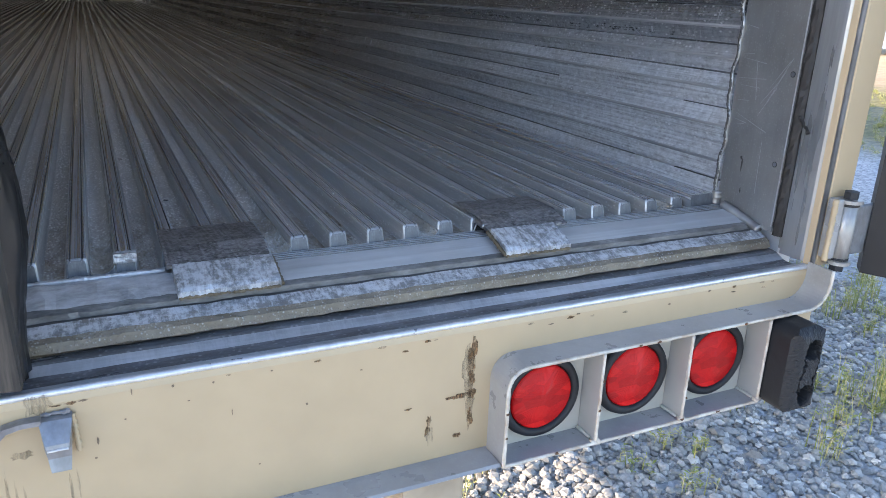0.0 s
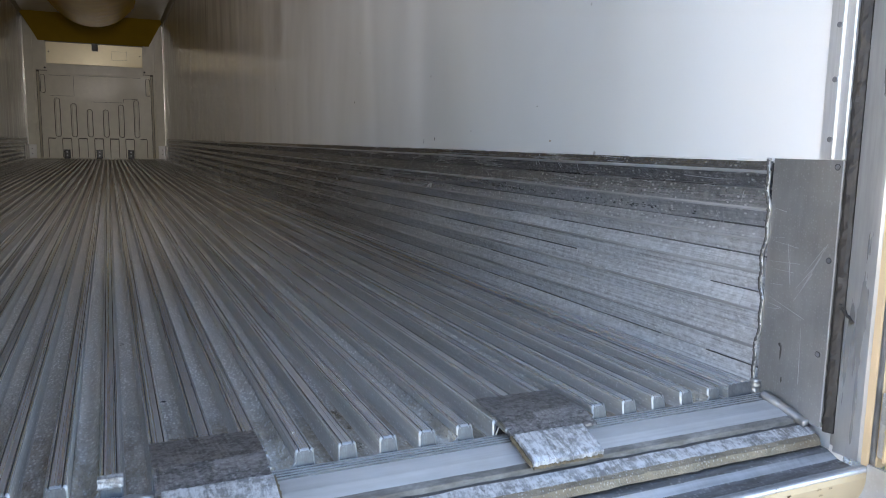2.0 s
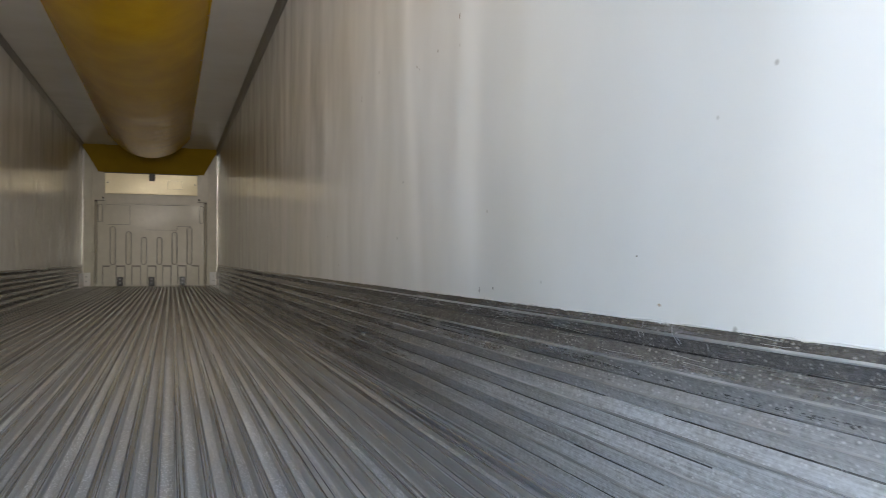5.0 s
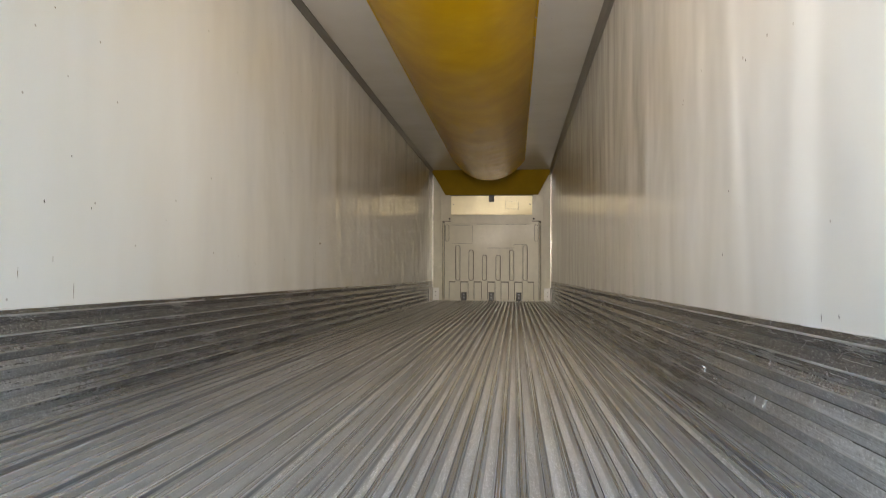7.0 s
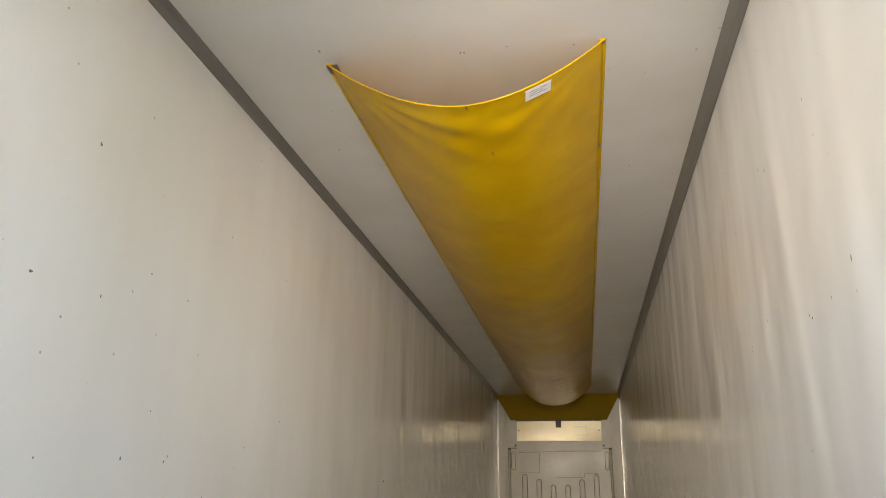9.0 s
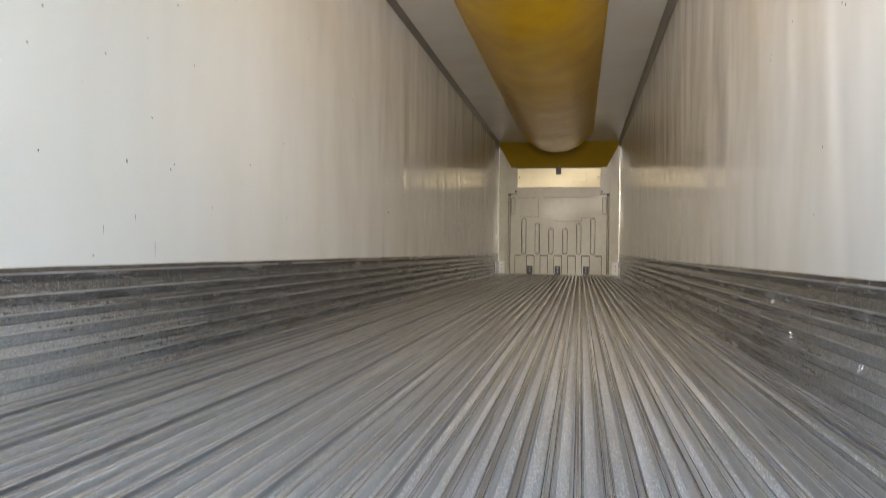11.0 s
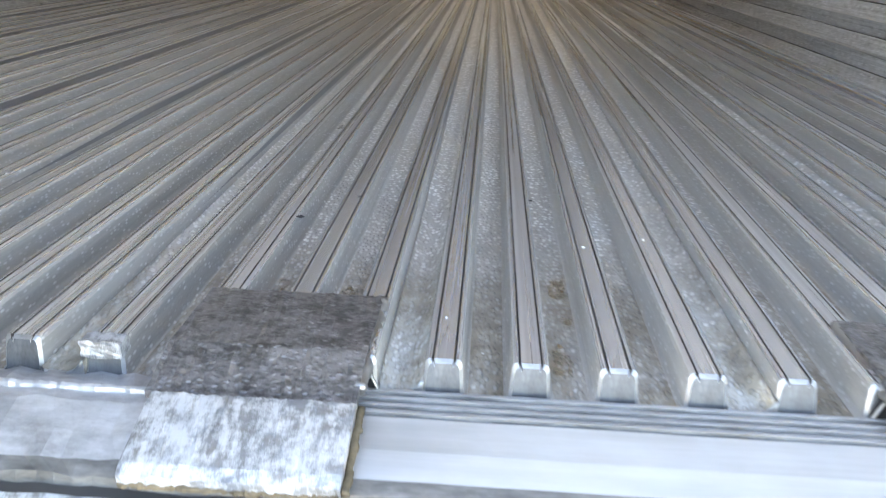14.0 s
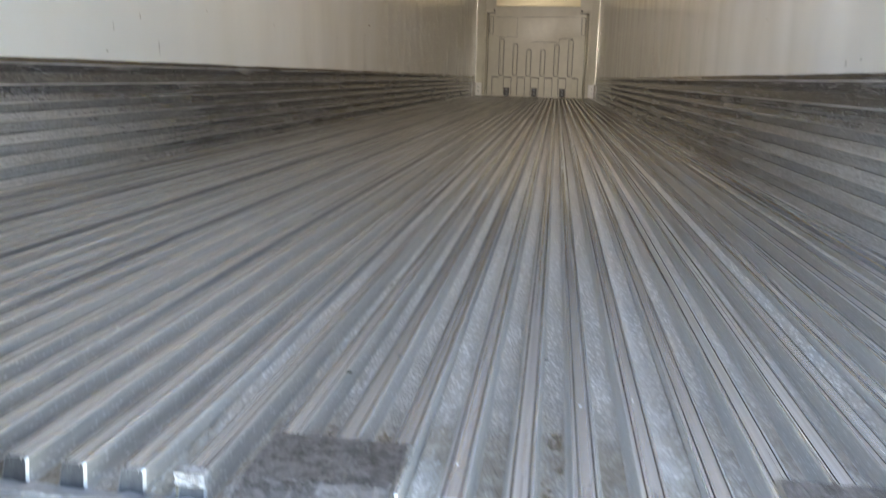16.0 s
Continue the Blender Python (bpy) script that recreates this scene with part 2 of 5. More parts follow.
M_POSTGREY = worn("bare_grey_post", (0.42, 0.425, 0.425), 0.28, 0.6, (50.0, 50.0, 2.0), 0.25, (20.0, 20.0, 4.0), 0.35, relief=0.1)
M_JOINTSHADE = worn("plank_joint_shade", (0.30, 0.30, 0.31), 0.35, 0.6, (50.0, 0.4, 50.0), 0.4, (12.0, 0.6, 12.0), 0.3, relief=0.2)
M_RIDGE = worn("ridge_highlight_metal", (0.70, 0.71, 0.725), 0.30, 0.55, (60.0, 3.0, 60.0), 0.4, (20.0, 1.6, 20.0), 0.45, film=((30.0, 1.9, 30.0), 0.75, (0.24, 0.24, 0.245)))
M_CREASE = worn("crease_shade_metal", (0.13, 0.13, 0.135), 0.45, 0.5, (40.0, 6.0, 60.0), 0.6, (30.0, 4.0, 30.0), 0.5, relief=0.3, film=((60.0, 5.0, 60.0), 0.9, (0.30, 0.305, 0.315)))


def channel_metal():
    """Hammered, speckled channel bottoms with brown dried patches towards the doors."""
    k = Nodes("speckled_aluminium_channel")
    lines, soft = k.noise((60.0, 0.3, 20.0), 4, rough=0.6), k.noise((14.0, 0.7, 6.0), 4, rough=0.6)
    col = k.ramp(k.mix(0.5, lines, soft), (0.34, (0.40, 0.388, 0.366)), (0.66, (0.63, 0.614, 0.584)))
    # Glints of the hammered metal are put into the colour as pale specks.
    near = k.ramp(k.cells((220.0, 120.0, 200.0)), (0.26, 1.0), (0.56, 0.0))
    some = k.ramp(k.cells((220.0, 120.0, 200.0), output="Color"), (0.30, 0.0), (0.60, 1.0))
    thick = k.ramp(k.noise((26.0, 3.5, 4.0), 3), (0.34, 0.45), (0.54, 1.0))
    dots = k.math("MULTIPLY", k.math("MULTIPLY", near, some), thick)
    col = k.mix(dots, col, (0.94, 0.935, 0.92))
    close = k.ramp(k.axis("Y"), (0.0, 1.0), (0.15, 0.85), (0.35, 0.4), (0.9, 0.0))
    patch = k.ramp(k.noise((13.0, 5.0, 1.0), 6, rough=0.75), (0.33, 0.0), (0.54, 0.85))
    stained = k.math("MULTIPLY", close, patch)
    col = k.mix(stained, col, k.ramp(k.noise(40.0, 3), (0.35, (0.15, 0.115, 0.075)), (0.65, (0.30, 0.25, 0.18))))
    rgh = k.mix(stained, k.ramp(soft, (0.3, 0.45), (0.7, 0.60)), (0.7,) * 3)
    return k.finish(col, rgh, k.mix(dots, (0.15,) * 3, (0.1,) * 3), k.bump(near, 0.8, 0.0016))


M_GUTTER = channel_metal()
M_LINER = liner("white_liner", (0.80, 0.803, 0.80), 0.14, 1.2)
M_CEILING = liner("white_ceiling", (0.70, 0.69, 0.665), 0.22, 0.5)
M_COVE = plain("grey_cove_strip", (0.19, 0.18, 0.165), 0.36, vary=0.08, grain=2.0, relief=0.0)
M_CREAM = plain("cream_rail_paint", (0.47, 0.362, 0.222), 0.36, vary=0.05, grain=14.0, relief=0.06)
M_GREYFRAME = worn("grey_painted_steel", (0.36, 0.358, 0.352), 0.27, 0.15, (30.0, 30.0, 30.0), 0.10, 6.0, 0.18, relief=0.04, specks=(190.0, 0.04), film=((16.0, 16.0, 22.0), 0.22, (0.22, 0.195, 0.16)))
M_EDGE = worn("chipped_edge_paint", (0.62, 0.585, 0.50), 0.38, 0.0, (60.0, 60.0, 60.0), 0.15, 30.0, 0.22, relief=0.2, film=((34.0, 34.0, 34.0), 0.55, (0.30, 0.17, 0.08)))
M_DIVIDER = plain("grey_divider_paint", (0.35, 0.34, 0.315), 0.36, vary=0.08, grain=18.0)
M_GREYCREAM = plain("grey_cream_paint", (0.50, 0.475, 0.41), 0.42, vary=0.06, grain=14.0, relief=0.06)
M_RUBBER = plain("black_rubber", (0.011, 0.0125, 0.015), 0.58, vary=0.3, grain=60.0, relief=0.5, depth=0.002)
M_GASKET = plain("door_gasket_rubber", (0.010, 0.010, 0.011), 0.55, vary=0.25, grain=30.0, relief=0.3)
M_SEAL = worn("torn_dark_sealant", (0.050, 0.043, 0.037), 0.55, 0.0, (40.0, 40.0, 14.0), 0.7, (70.0, 70.0, 20.0), 0.8, film=((60.0, 60.0, 18.0), 0.95, (0.022, 0.020, 0.019)), relief=0.7)
M_DUSTYGASKET = worn("dusty_gasket_rubber", (0.030, 0.027, 0.024), 0.5, 0.0, (60.0, 60.0, 5.0), 0.5, (50.0, 50.0, 6.0), 0.5, film=((70.0, 70.0, 5.0), 0.7, (0.11, 0.092, 0.072)), relief=0.3)
M_HINGE = worn("weathered_hinge_steel", (0.46, 0.46, 0.445), 0.36, 0.5, (40.0, 40.0, 6.0), 0.3, 20.0, 0.3, film=((40.0, 40.0, 14.0), 0.5, (0.24, 0.22, 0.19)))
M_RUST = plain("rust", (0.13, 0.065, 0.03), 0.85, vary=0.4, grain=90.0, relief=0.6, depth=0.001)
M_GRIME = plain("brown_grime", (0.20, 0.15, 0.10), 0.8, vary=0.3, grain=120.0)
M_BULK = plain("grey_beige_bulkhead_plastic", (0.68, 0.65, 0.53), 0.33, vary=0.06, grain=9.0, relief=0.08)
M_RIBDARK = plain("dark_bulkhead_line", (0.16, 0.145, 0.115), 0.6)
M_PANEL = plain("cream_unit_panel", (0.93, 0.83, 0.56), 0.36, 0.16, vary=0.04, grain=6.0, relief=0.04)
M_WHITEPLASTIC = plain("white_plastic", (0.90, 0.895, 0.87), 0.22, vary=0.03, grain=12.0)
M_CORNER = plain("bright_corner_metal", (0.90, 0.88, 0.82), 0.32, 0.25, vary=0.03, grain=12.0)
M_BLACK = plain("black_bracket", (0.015, 0.015, 0.015), 0.45)
M_ZINC = worn("zinc_plated_steel", (0.34, 0.355, 0.38), 0.32, 0.55, (40.0, 40.0, 14.0), 0.35, 22.0, 0.40, relief=0.25, film=((40.0, 40.0, 20.0), 0.4, (0.20, 0.18, 0.15)))
M_TYRE = plain("dark_underbody", (0.03, 0.03, 0.032), 0.7)
M_WOODPOST = plain("weathered_beige_post", (0.36, 0.30, 0.22), 0.7, vary=0.2, grain=20.0, relief=0.3)
M_LABEL = plain("white_paper_label", (0.92, 0.91, 0.87), 0.55, vary=0.03)
M_INK = plain("grey_label_print", (0.42, 0.42, 0.40), 0.6)
M_DOORSKIN = plain("white_door_skin", (0.70, 0.70, 0.69), 0.35, vary=0.05, grain=8.0)
M_SKIRT = plain("blue_grey_skirt", (0.13, 0.165, 0.23), 0.4, vary=0.05, grain=2.0)
M_FARWHITE = plain("white_trailer_side", (0.74, 0.76, 0.79), 0.4, vary=0.04, grain=2.0)


def vinyl():
    k = Nodes("yellow_vinyl")
    folds = k.noise((1.2, 0.9, 1.2), 4, rough=0.5, distortion=0.6)
    fine = k.noise((9.0, 5.0, 9.0), 3)
    col = k.ramp(k.noise(2.5, 5), (0.3, (0.58, 0.340, 0.003)), (0.7, (0.70, 0.425, 0.006)))
    nrm = k.bump(folds, 0.42, 0.03)
    nrm = k.bump(fine, 0.35, 0.004, nrm)
    return k.finish(col, 0.24, 0.0, nrm, Specular_IOR_Level=0.20)


M_VINYL = vinyl()
M_FLAP = plain("dark_yellow_vinyl", (0.34, 0.215, 0.01), 0.35, vary=0.1, grain=6.0, relief=0.3, depth=0.004)


def lens_plastic():
    k = Nodes("red_lens")
    rings = k.tree.nodes.new("ShaderNodeTexWave")
    rings.wave_type, rings.rings_direction = "RINGS", "Y"
    k.link(k.coords, rings.inputs["Vector"])
    rings.inputs["Scale"].default_value = 190.0
    col = k.ramp(k.cells((14.0, 1.0, 17.0), output="Color"), (0.2, (0.56, 0.004, 0.005)), (0.8, (0.78, 0.014, 0.012)))
    col = k.mix(1.0, col, k.ramp(rings.outputs["Fac"], (0.2, 0.82), (0.8, 1.0)), "MULTIPLY")
    col = k.mix(1.0, col, k.ramp(k.mix(0.5, k.noise((30.0, 1.0, 30.0), 4, rough=0.7), k.cells((26.0, 1.0, 60.0), output="Color")), (0.3, 0.7), (0.7, 1.12)), "MULTIPLY")
    return k.finish(col, 0.16, 0.0, k.bump(k.cells((22.0, 1.0, 26.0)), 0.25, 0.004, k.bump(rings.outputs["Fac"], 0.45, 0.0008)), Specular_IOR_Level=0.28)


M_LENS = lens_plastic()


def gravel_ground():
    k = Nodes("gravel_and_dry_grass")
    stones = k.cells(34.0, output="Color")
    cell = k.cells(34.0)
    patch = k.noise(0.55, 5, rough=0.6)
    field = k.noise(0.06, 3)
    grey = k.ramp(stones, (0.1, (0.24, 0.245, 0.255)), (0.9, (0.56, 0.56, 0.56)))
    grass = k.ramp(k.noise(7.0, 6, rough=0.7), (0.3, (0.055, 0.075, 0.025)), (0.55, (0.20, 0.17, 0.06)), (0.8, (0.34, 0.27, 0.12)))
    away = k.ramp(k.math("MULTIPLY", k.axis("X"), 0.1), (0.78, 0.0), (0.98, 1.0))
    cover = k.math("MULTIPLY", k.ramp(patch, (0.40, 0.0), (0.55, 1.0)), k.math("MAXIMUM", away, 0.12))
    cover = k.math("MAXIMUM", cover, k.math("MULTIPLY", away, k.ramp(field, (0.2, 0.6), (0.5, 1.0))))
    col = k.mix(cover, grey, grass)
    bare = k.ramp(k.math("MULTIPLY", k.math("ADD", k.axis("X"), k.math("MULTIPLY", patch, 6.0)), 0.02), (0.35, 0.0), (0.41, 1.0))
    col = k.mix(bare, col, k.ramp(k.noise(3.0, 5), (0.3, (0.34, 0.24, 0.14)), (0.7, (0.46, 0.35, 0.22))))
    return k.finish(col, 0.9, 0.0, k.bump(cell, 0.8, 0.02))


M_GROUND = gravel_ground()


def by_island(name, stops, rough):
    k = Nodes(name)
    g = k.tree.nodes.new("ShaderNodeNewGeometry")
    col = k.ramp(g.outputs["Random Per Island"], *stops)
    col = k.mix(k.ramp(k.noise(60.0, 4), (0.35, 0.35), (0.65, 0.0)), col, (0.10, 0.095, 0.09))
    return k.finish(col, rough, 0.0, k.bump(k.noise(150.0, 3), 0.3, 0.001))


M_STONE = by_island("gravel_stone", ((0.0, (0.22, 0.212, 0.195)), (0.4, (0.37, 0.352, 0.32)), (0.8, (0.50, 0.475, 0.43)), (1.0, (0.70, 0.665, 0.60))), 0.75)
M_WEED = by_island("dry_weed", ((0.0, (0.22, 0.27, 0.05)), (0.35, (0.40, 0.41, 0.10)), (0.7, (0.56, 0.50, 0.18)), (1.0, (0.62, 0.54, 0.28))), 0.7)

# ---------------------------------------------------------------- builders


def part(name, bm, material, parent=None, label="", smooth=False):
    """Links a bmesh as one mesh object under a thing or under a part."""
    me = bpy.data.meshes.new(name)
    bmesh.ops.recalc_face_normals(bm, faces=bm.faces)
    bm.to_mesh(me)
    bm.free()
    me.materials.append(material)
    for p in me.polygons if smooth else ():
        p.use_smooth = True
    ob = new(name, me)
    ob.parent = parent
    return tagged(ob, label)


def thing(name, label, category, place=(0, 0, 0), group="", kind=""):
    ob = new(name)
    ob.location = place
    ob.empty_display_size = 0.1
    return tagged(ob, label, category, group, kind)


def box(bm, x0, x1, y0, y1, z0, z1, bevel=0.0, segments=2):
    made = bmesh.ops.create_cube(bm, size=1.0, matrix=Matrix.Translation(((x0 + x1) / 2, (y0 + y1) / 2, (z0 + z1) / 2)) @ Matrix.Diagonal((x1 - x0, y1 - y0, z1 - z0, 1)))
    if bevel:
        edges = {e for v in made["verts"] for e in v.link_edges}
        bmesh.ops.bevel(bm, geom=list(edges), offset=bevel, segments=segments, affect="EDGES", profile=0.6)
    return bm


def boxed(*args, **more):
    return box(bmesh.new(), *args, **more)


def rod(bm, a, b, r, r2=None, sides=16):
    """A capped cylinder or cone from a to b."""
    a, b = Vector(a), Vector(b)
    turn = (b - a).to_track_quat("Z", "Y").to_matrix().to_4x4()
    bmesh.ops.create_cone(bm, cap_ends=True, segments=sides, radius1=r, radius2=r if r2 is None else r2, depth=(b - a).length, matrix=Matrix.Translation((a + b) / 2) @ turn)
    return bm


def sweep(profile, axis, stations, closed=True, wobble=None):
    """A profile drawn along one axis: 'y' takes (x, z) pairs, 'x' takes (y, z), 'z' takes (x, y)."""
    bm, rings = bmesh.new(), []
    for s in stations:
        ring = []
        for n, (a, b) in enumerate(profile):
            if wobble:
                a, b = wobble(n, s, a, b)
            ring.append(bm.verts.new({"y": (a, s, b), "x": (s, a, b), "z": (a, b, s)}[axis]))
        rings.append(ring)
    count = len(profile)
    for r, q in zip(rings, rings[1:]):
        for n in range(count if closed else count - 1):
            m = (n + 1) % count
            bm.faces.new((r[n], r[m], q[m], q[n]))
    if closed:
        bm.faces.new(rings[0])
        bm.faces.new(rings[-1][::-1])
    return bm


def steps(a, b, n):
    return [a + (b - a) * i / n for i in range(n + 1)]


def bead(points, r, seed=0, lumps=0.35, sides=7):
    """An uneven weld bead along a line of points."""
    rng = random.Random(seed)
    bm, rings = bmesh.new(), []
    pts = [Vector(p) for p in points]
    for i, p in enumerate(pts):
        ahead = (pts[min(i + 1, len(pts) - 1)] - pts[max(i - 1, 0)]).normalized()
        u = ahead.orthogonal().normalized()
        v = ahead.cross(u)
        k = r * (1 + lumps * rng.uniform(-1, 1))
        off = Vector((rng.uniform(-1, 1), rng.uniform(-1, 1), rng.uniform(-1, 1))) * r * min(0.3, lumps)
        rings.append([bm.verts.new(p + off + k * (math.cos(a) * u + math.sin(a) * v)) for a in (2 * math.pi * s / sides for s in range(sides))])
    for a, b in zip(rings, rings[1:]):
        for n in range(sides):
            bm.faces.new((a[n], a[(n + 1) % sides], b[(n + 1) % sides], b[n]))
    bm.faces.new(rings[0][::-1])
    bm.faces.new(rings[-1])
    return bm


def along(a, b, n):
    return [Vector(a).lerp(Vector(b), i / n) for i in range(n + 1)]


# ---------------------------------------------------------------- trailer shell
LENGTH, HALF, HEIGHT = 15.27, 1.2335, 2.675
SCUFF_TOP, REAR, FLOOR_BASE = 0.405, -0.135, -0.028
PITCH, RIB_FIRST = 0.0616, 0.3875

floor = part("floor", boxed(-1.262, 1.262, -0.004, LENGTH + 0.02, -0.16, FLOOR_BASE), M_GUTTER)
tagged(floor, "worn ribbed aluminium trailer floor with stained channels", "floor", kind="structure")


def rib_mesh():
    h, top, foot, r = -FLOOR_BASE + 0.001, 0.0128, 0.0152, 0.0034
    outline = [(-foot - 0.0045, -h), (-foot - 0.0012, -h + 0.0018), (-foot + 0.0004, -h + 0.0055), (-top - 0.0006, -r - 0.001)]
    outline += [(-top + r - r * math.cos(a), -r + r * math.sin(a)) for a in steps(0.15, math.pi / 2, 4)]
    outline += [(-0.0086, 0.0), (-0.0083, -0.0024), (-0.0073, -0.0024), (-0.0070, 0.0)]
    outline += [(-x, z) for x, z in outline[::-1]]
    ys = [0.0, 0.0022] + steps(0.4, LENGTH, 24)
    bm = sweep(outline, "y", ys, wobble=lambda n, s, a, b: (a * (0.84 if s == 0.0 and b > -h + 0.002 else 1), b - (0.0026 if s == 0.0 and b > -0.012 else 0)))
    for v in bm.verts:                                   # the cut end leans back a little
        if v.co.y < 0.01:
            v.co.y += 0.22 * (v.co.z + h) - 0.005
    return bm


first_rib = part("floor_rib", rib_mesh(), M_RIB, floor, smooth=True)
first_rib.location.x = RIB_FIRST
for m in (M_SAWNSHADE, M_SIDESHADE, M_GROOVE, M_BURR):
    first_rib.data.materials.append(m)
for p in first_rib.data.polygons:                        # sawn end and dull sides darkened for shade, filed edge, worn top, dark grooves
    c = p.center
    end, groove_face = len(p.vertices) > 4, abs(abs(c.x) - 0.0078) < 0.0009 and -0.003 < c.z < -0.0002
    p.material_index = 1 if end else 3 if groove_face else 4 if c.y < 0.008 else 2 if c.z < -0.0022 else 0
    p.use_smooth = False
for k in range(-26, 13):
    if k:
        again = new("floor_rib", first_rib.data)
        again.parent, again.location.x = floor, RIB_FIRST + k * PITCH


def edge_rib(x0, x1):
    """The wide flat rib that closes the floor along a wall."""
    h, r = -FLOOR_BASE + 0.001, 0.003
    outline = [(x0 - 0.003, -h), (x0, -h + 0.004), (x0 + 0.002, -r), (x0 + 0.005, 0.0), (x0 + 0.009, 0.0), (x0 + 0.0095, -0.0018), (x0 + 0.0103, -0.0018), (x0 + 0.0108, 0.0), (x1 - 0.004, 0.0), (x1, -r), (x1, -h)]
    bm = sweep(outline, "y", [0.0, 0.0022] + steps(0.4, LENGTH, 12))
    for v in bm.verts:
        if v.co.y < 0.01:
            v.co.y += 0.22 * (v.co.z + h) - 0.005
    rib = part("edge_rib", bm, M_RIB, floor)
    # The sawn end has shade in its colour here as well.
    rib.data.materials.append(M_SAWNSHADE)
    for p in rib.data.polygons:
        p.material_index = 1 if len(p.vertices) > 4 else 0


edge_rib(1.160, 1.222)
edge_rib(-1.262, -1.228)


def plank_joint(k):
    """Where two floor planks meet: a hollowed channel between ribs k and k + 1, and a dark strip for the shaded side of
    rib k.
    """
    x0, x1 = RIB_FIRST + k * PITCH + 0.0150, RIB_FIRST + (k + 1) * PITCH - 0.0150
    hollow = [(x0, -0.0205), (x0 + 0.003, -0.0235), (x0 + 0.009, -0.0252), (x0 + 0.018, -0.0250), (x1 - 0.008, -0.0225), (x1 - 0.002, -0.0175), (x1 + 0.0005, -0.0135), (x1 + 0.0008, -0.0275), (x0, -0.0275)]
    joint = part("joint_channel", sweep(hollow, "y", [-0.006] + steps(0.2, LENGTH, 8)), M_GUTTER, floor, "hollowed bare metal joint channel")
    joint.data.materials.append(M_BURR)
    for p in joint.data.polygons:
        p.material_index = 1 if len(p.vertices) > 4 else 0
        p.use_smooth = len(p.vertices) == 4
    part("joint_edge", bead([(x, -0.0066, z) for x, z in hollow[:7]], 0.0013, k + 60, 0.15), M_BURR, floor, "bright cut edge of the joint channel", smooth=True)
    lip = [(x0 - 0.0030, -0.0034), (x0 - 0.0014, -0.0038), (x0 + 0.0001, -0.0135), (x0 - 0.0020, -0.0140)]
    part("joint_seam", sweep(lip, "y", [0.012, 0.9, LENGTH], wobble=lambda n, y, a, b: (a - (0.0016 if y < 0.1 else 0), b)), M_JOINTSHADE, floor, "dark strip for the shaded side of a plank joint")


for k in range(-25, 12, 4):
    plank_joint(k)


def torn_rib_end(x):
    """A rib end whose top is torn up into a bright crumpled lip."""
    bm = boxed(x - 0.0150, x + 0.0150, -0.0050, 0.0090, -0.0110, 0.0022)
    bmesh.ops.subdivide_edges(bm, edges=bm.edges, cuts=4, use_grid_fill=True)
    for v in bm.verts:
        n = noise.noise_vector(v.co * 190)
        v.co += Vector((n.x * 0.0014, n.y * 0.0020, n.z * 0.0016))
    part("torn_rib_end", bm, M_NOSE, floor, "torn bright metal lip")


torn_rib_end(RIB_FIRST - 4 * PITCH)


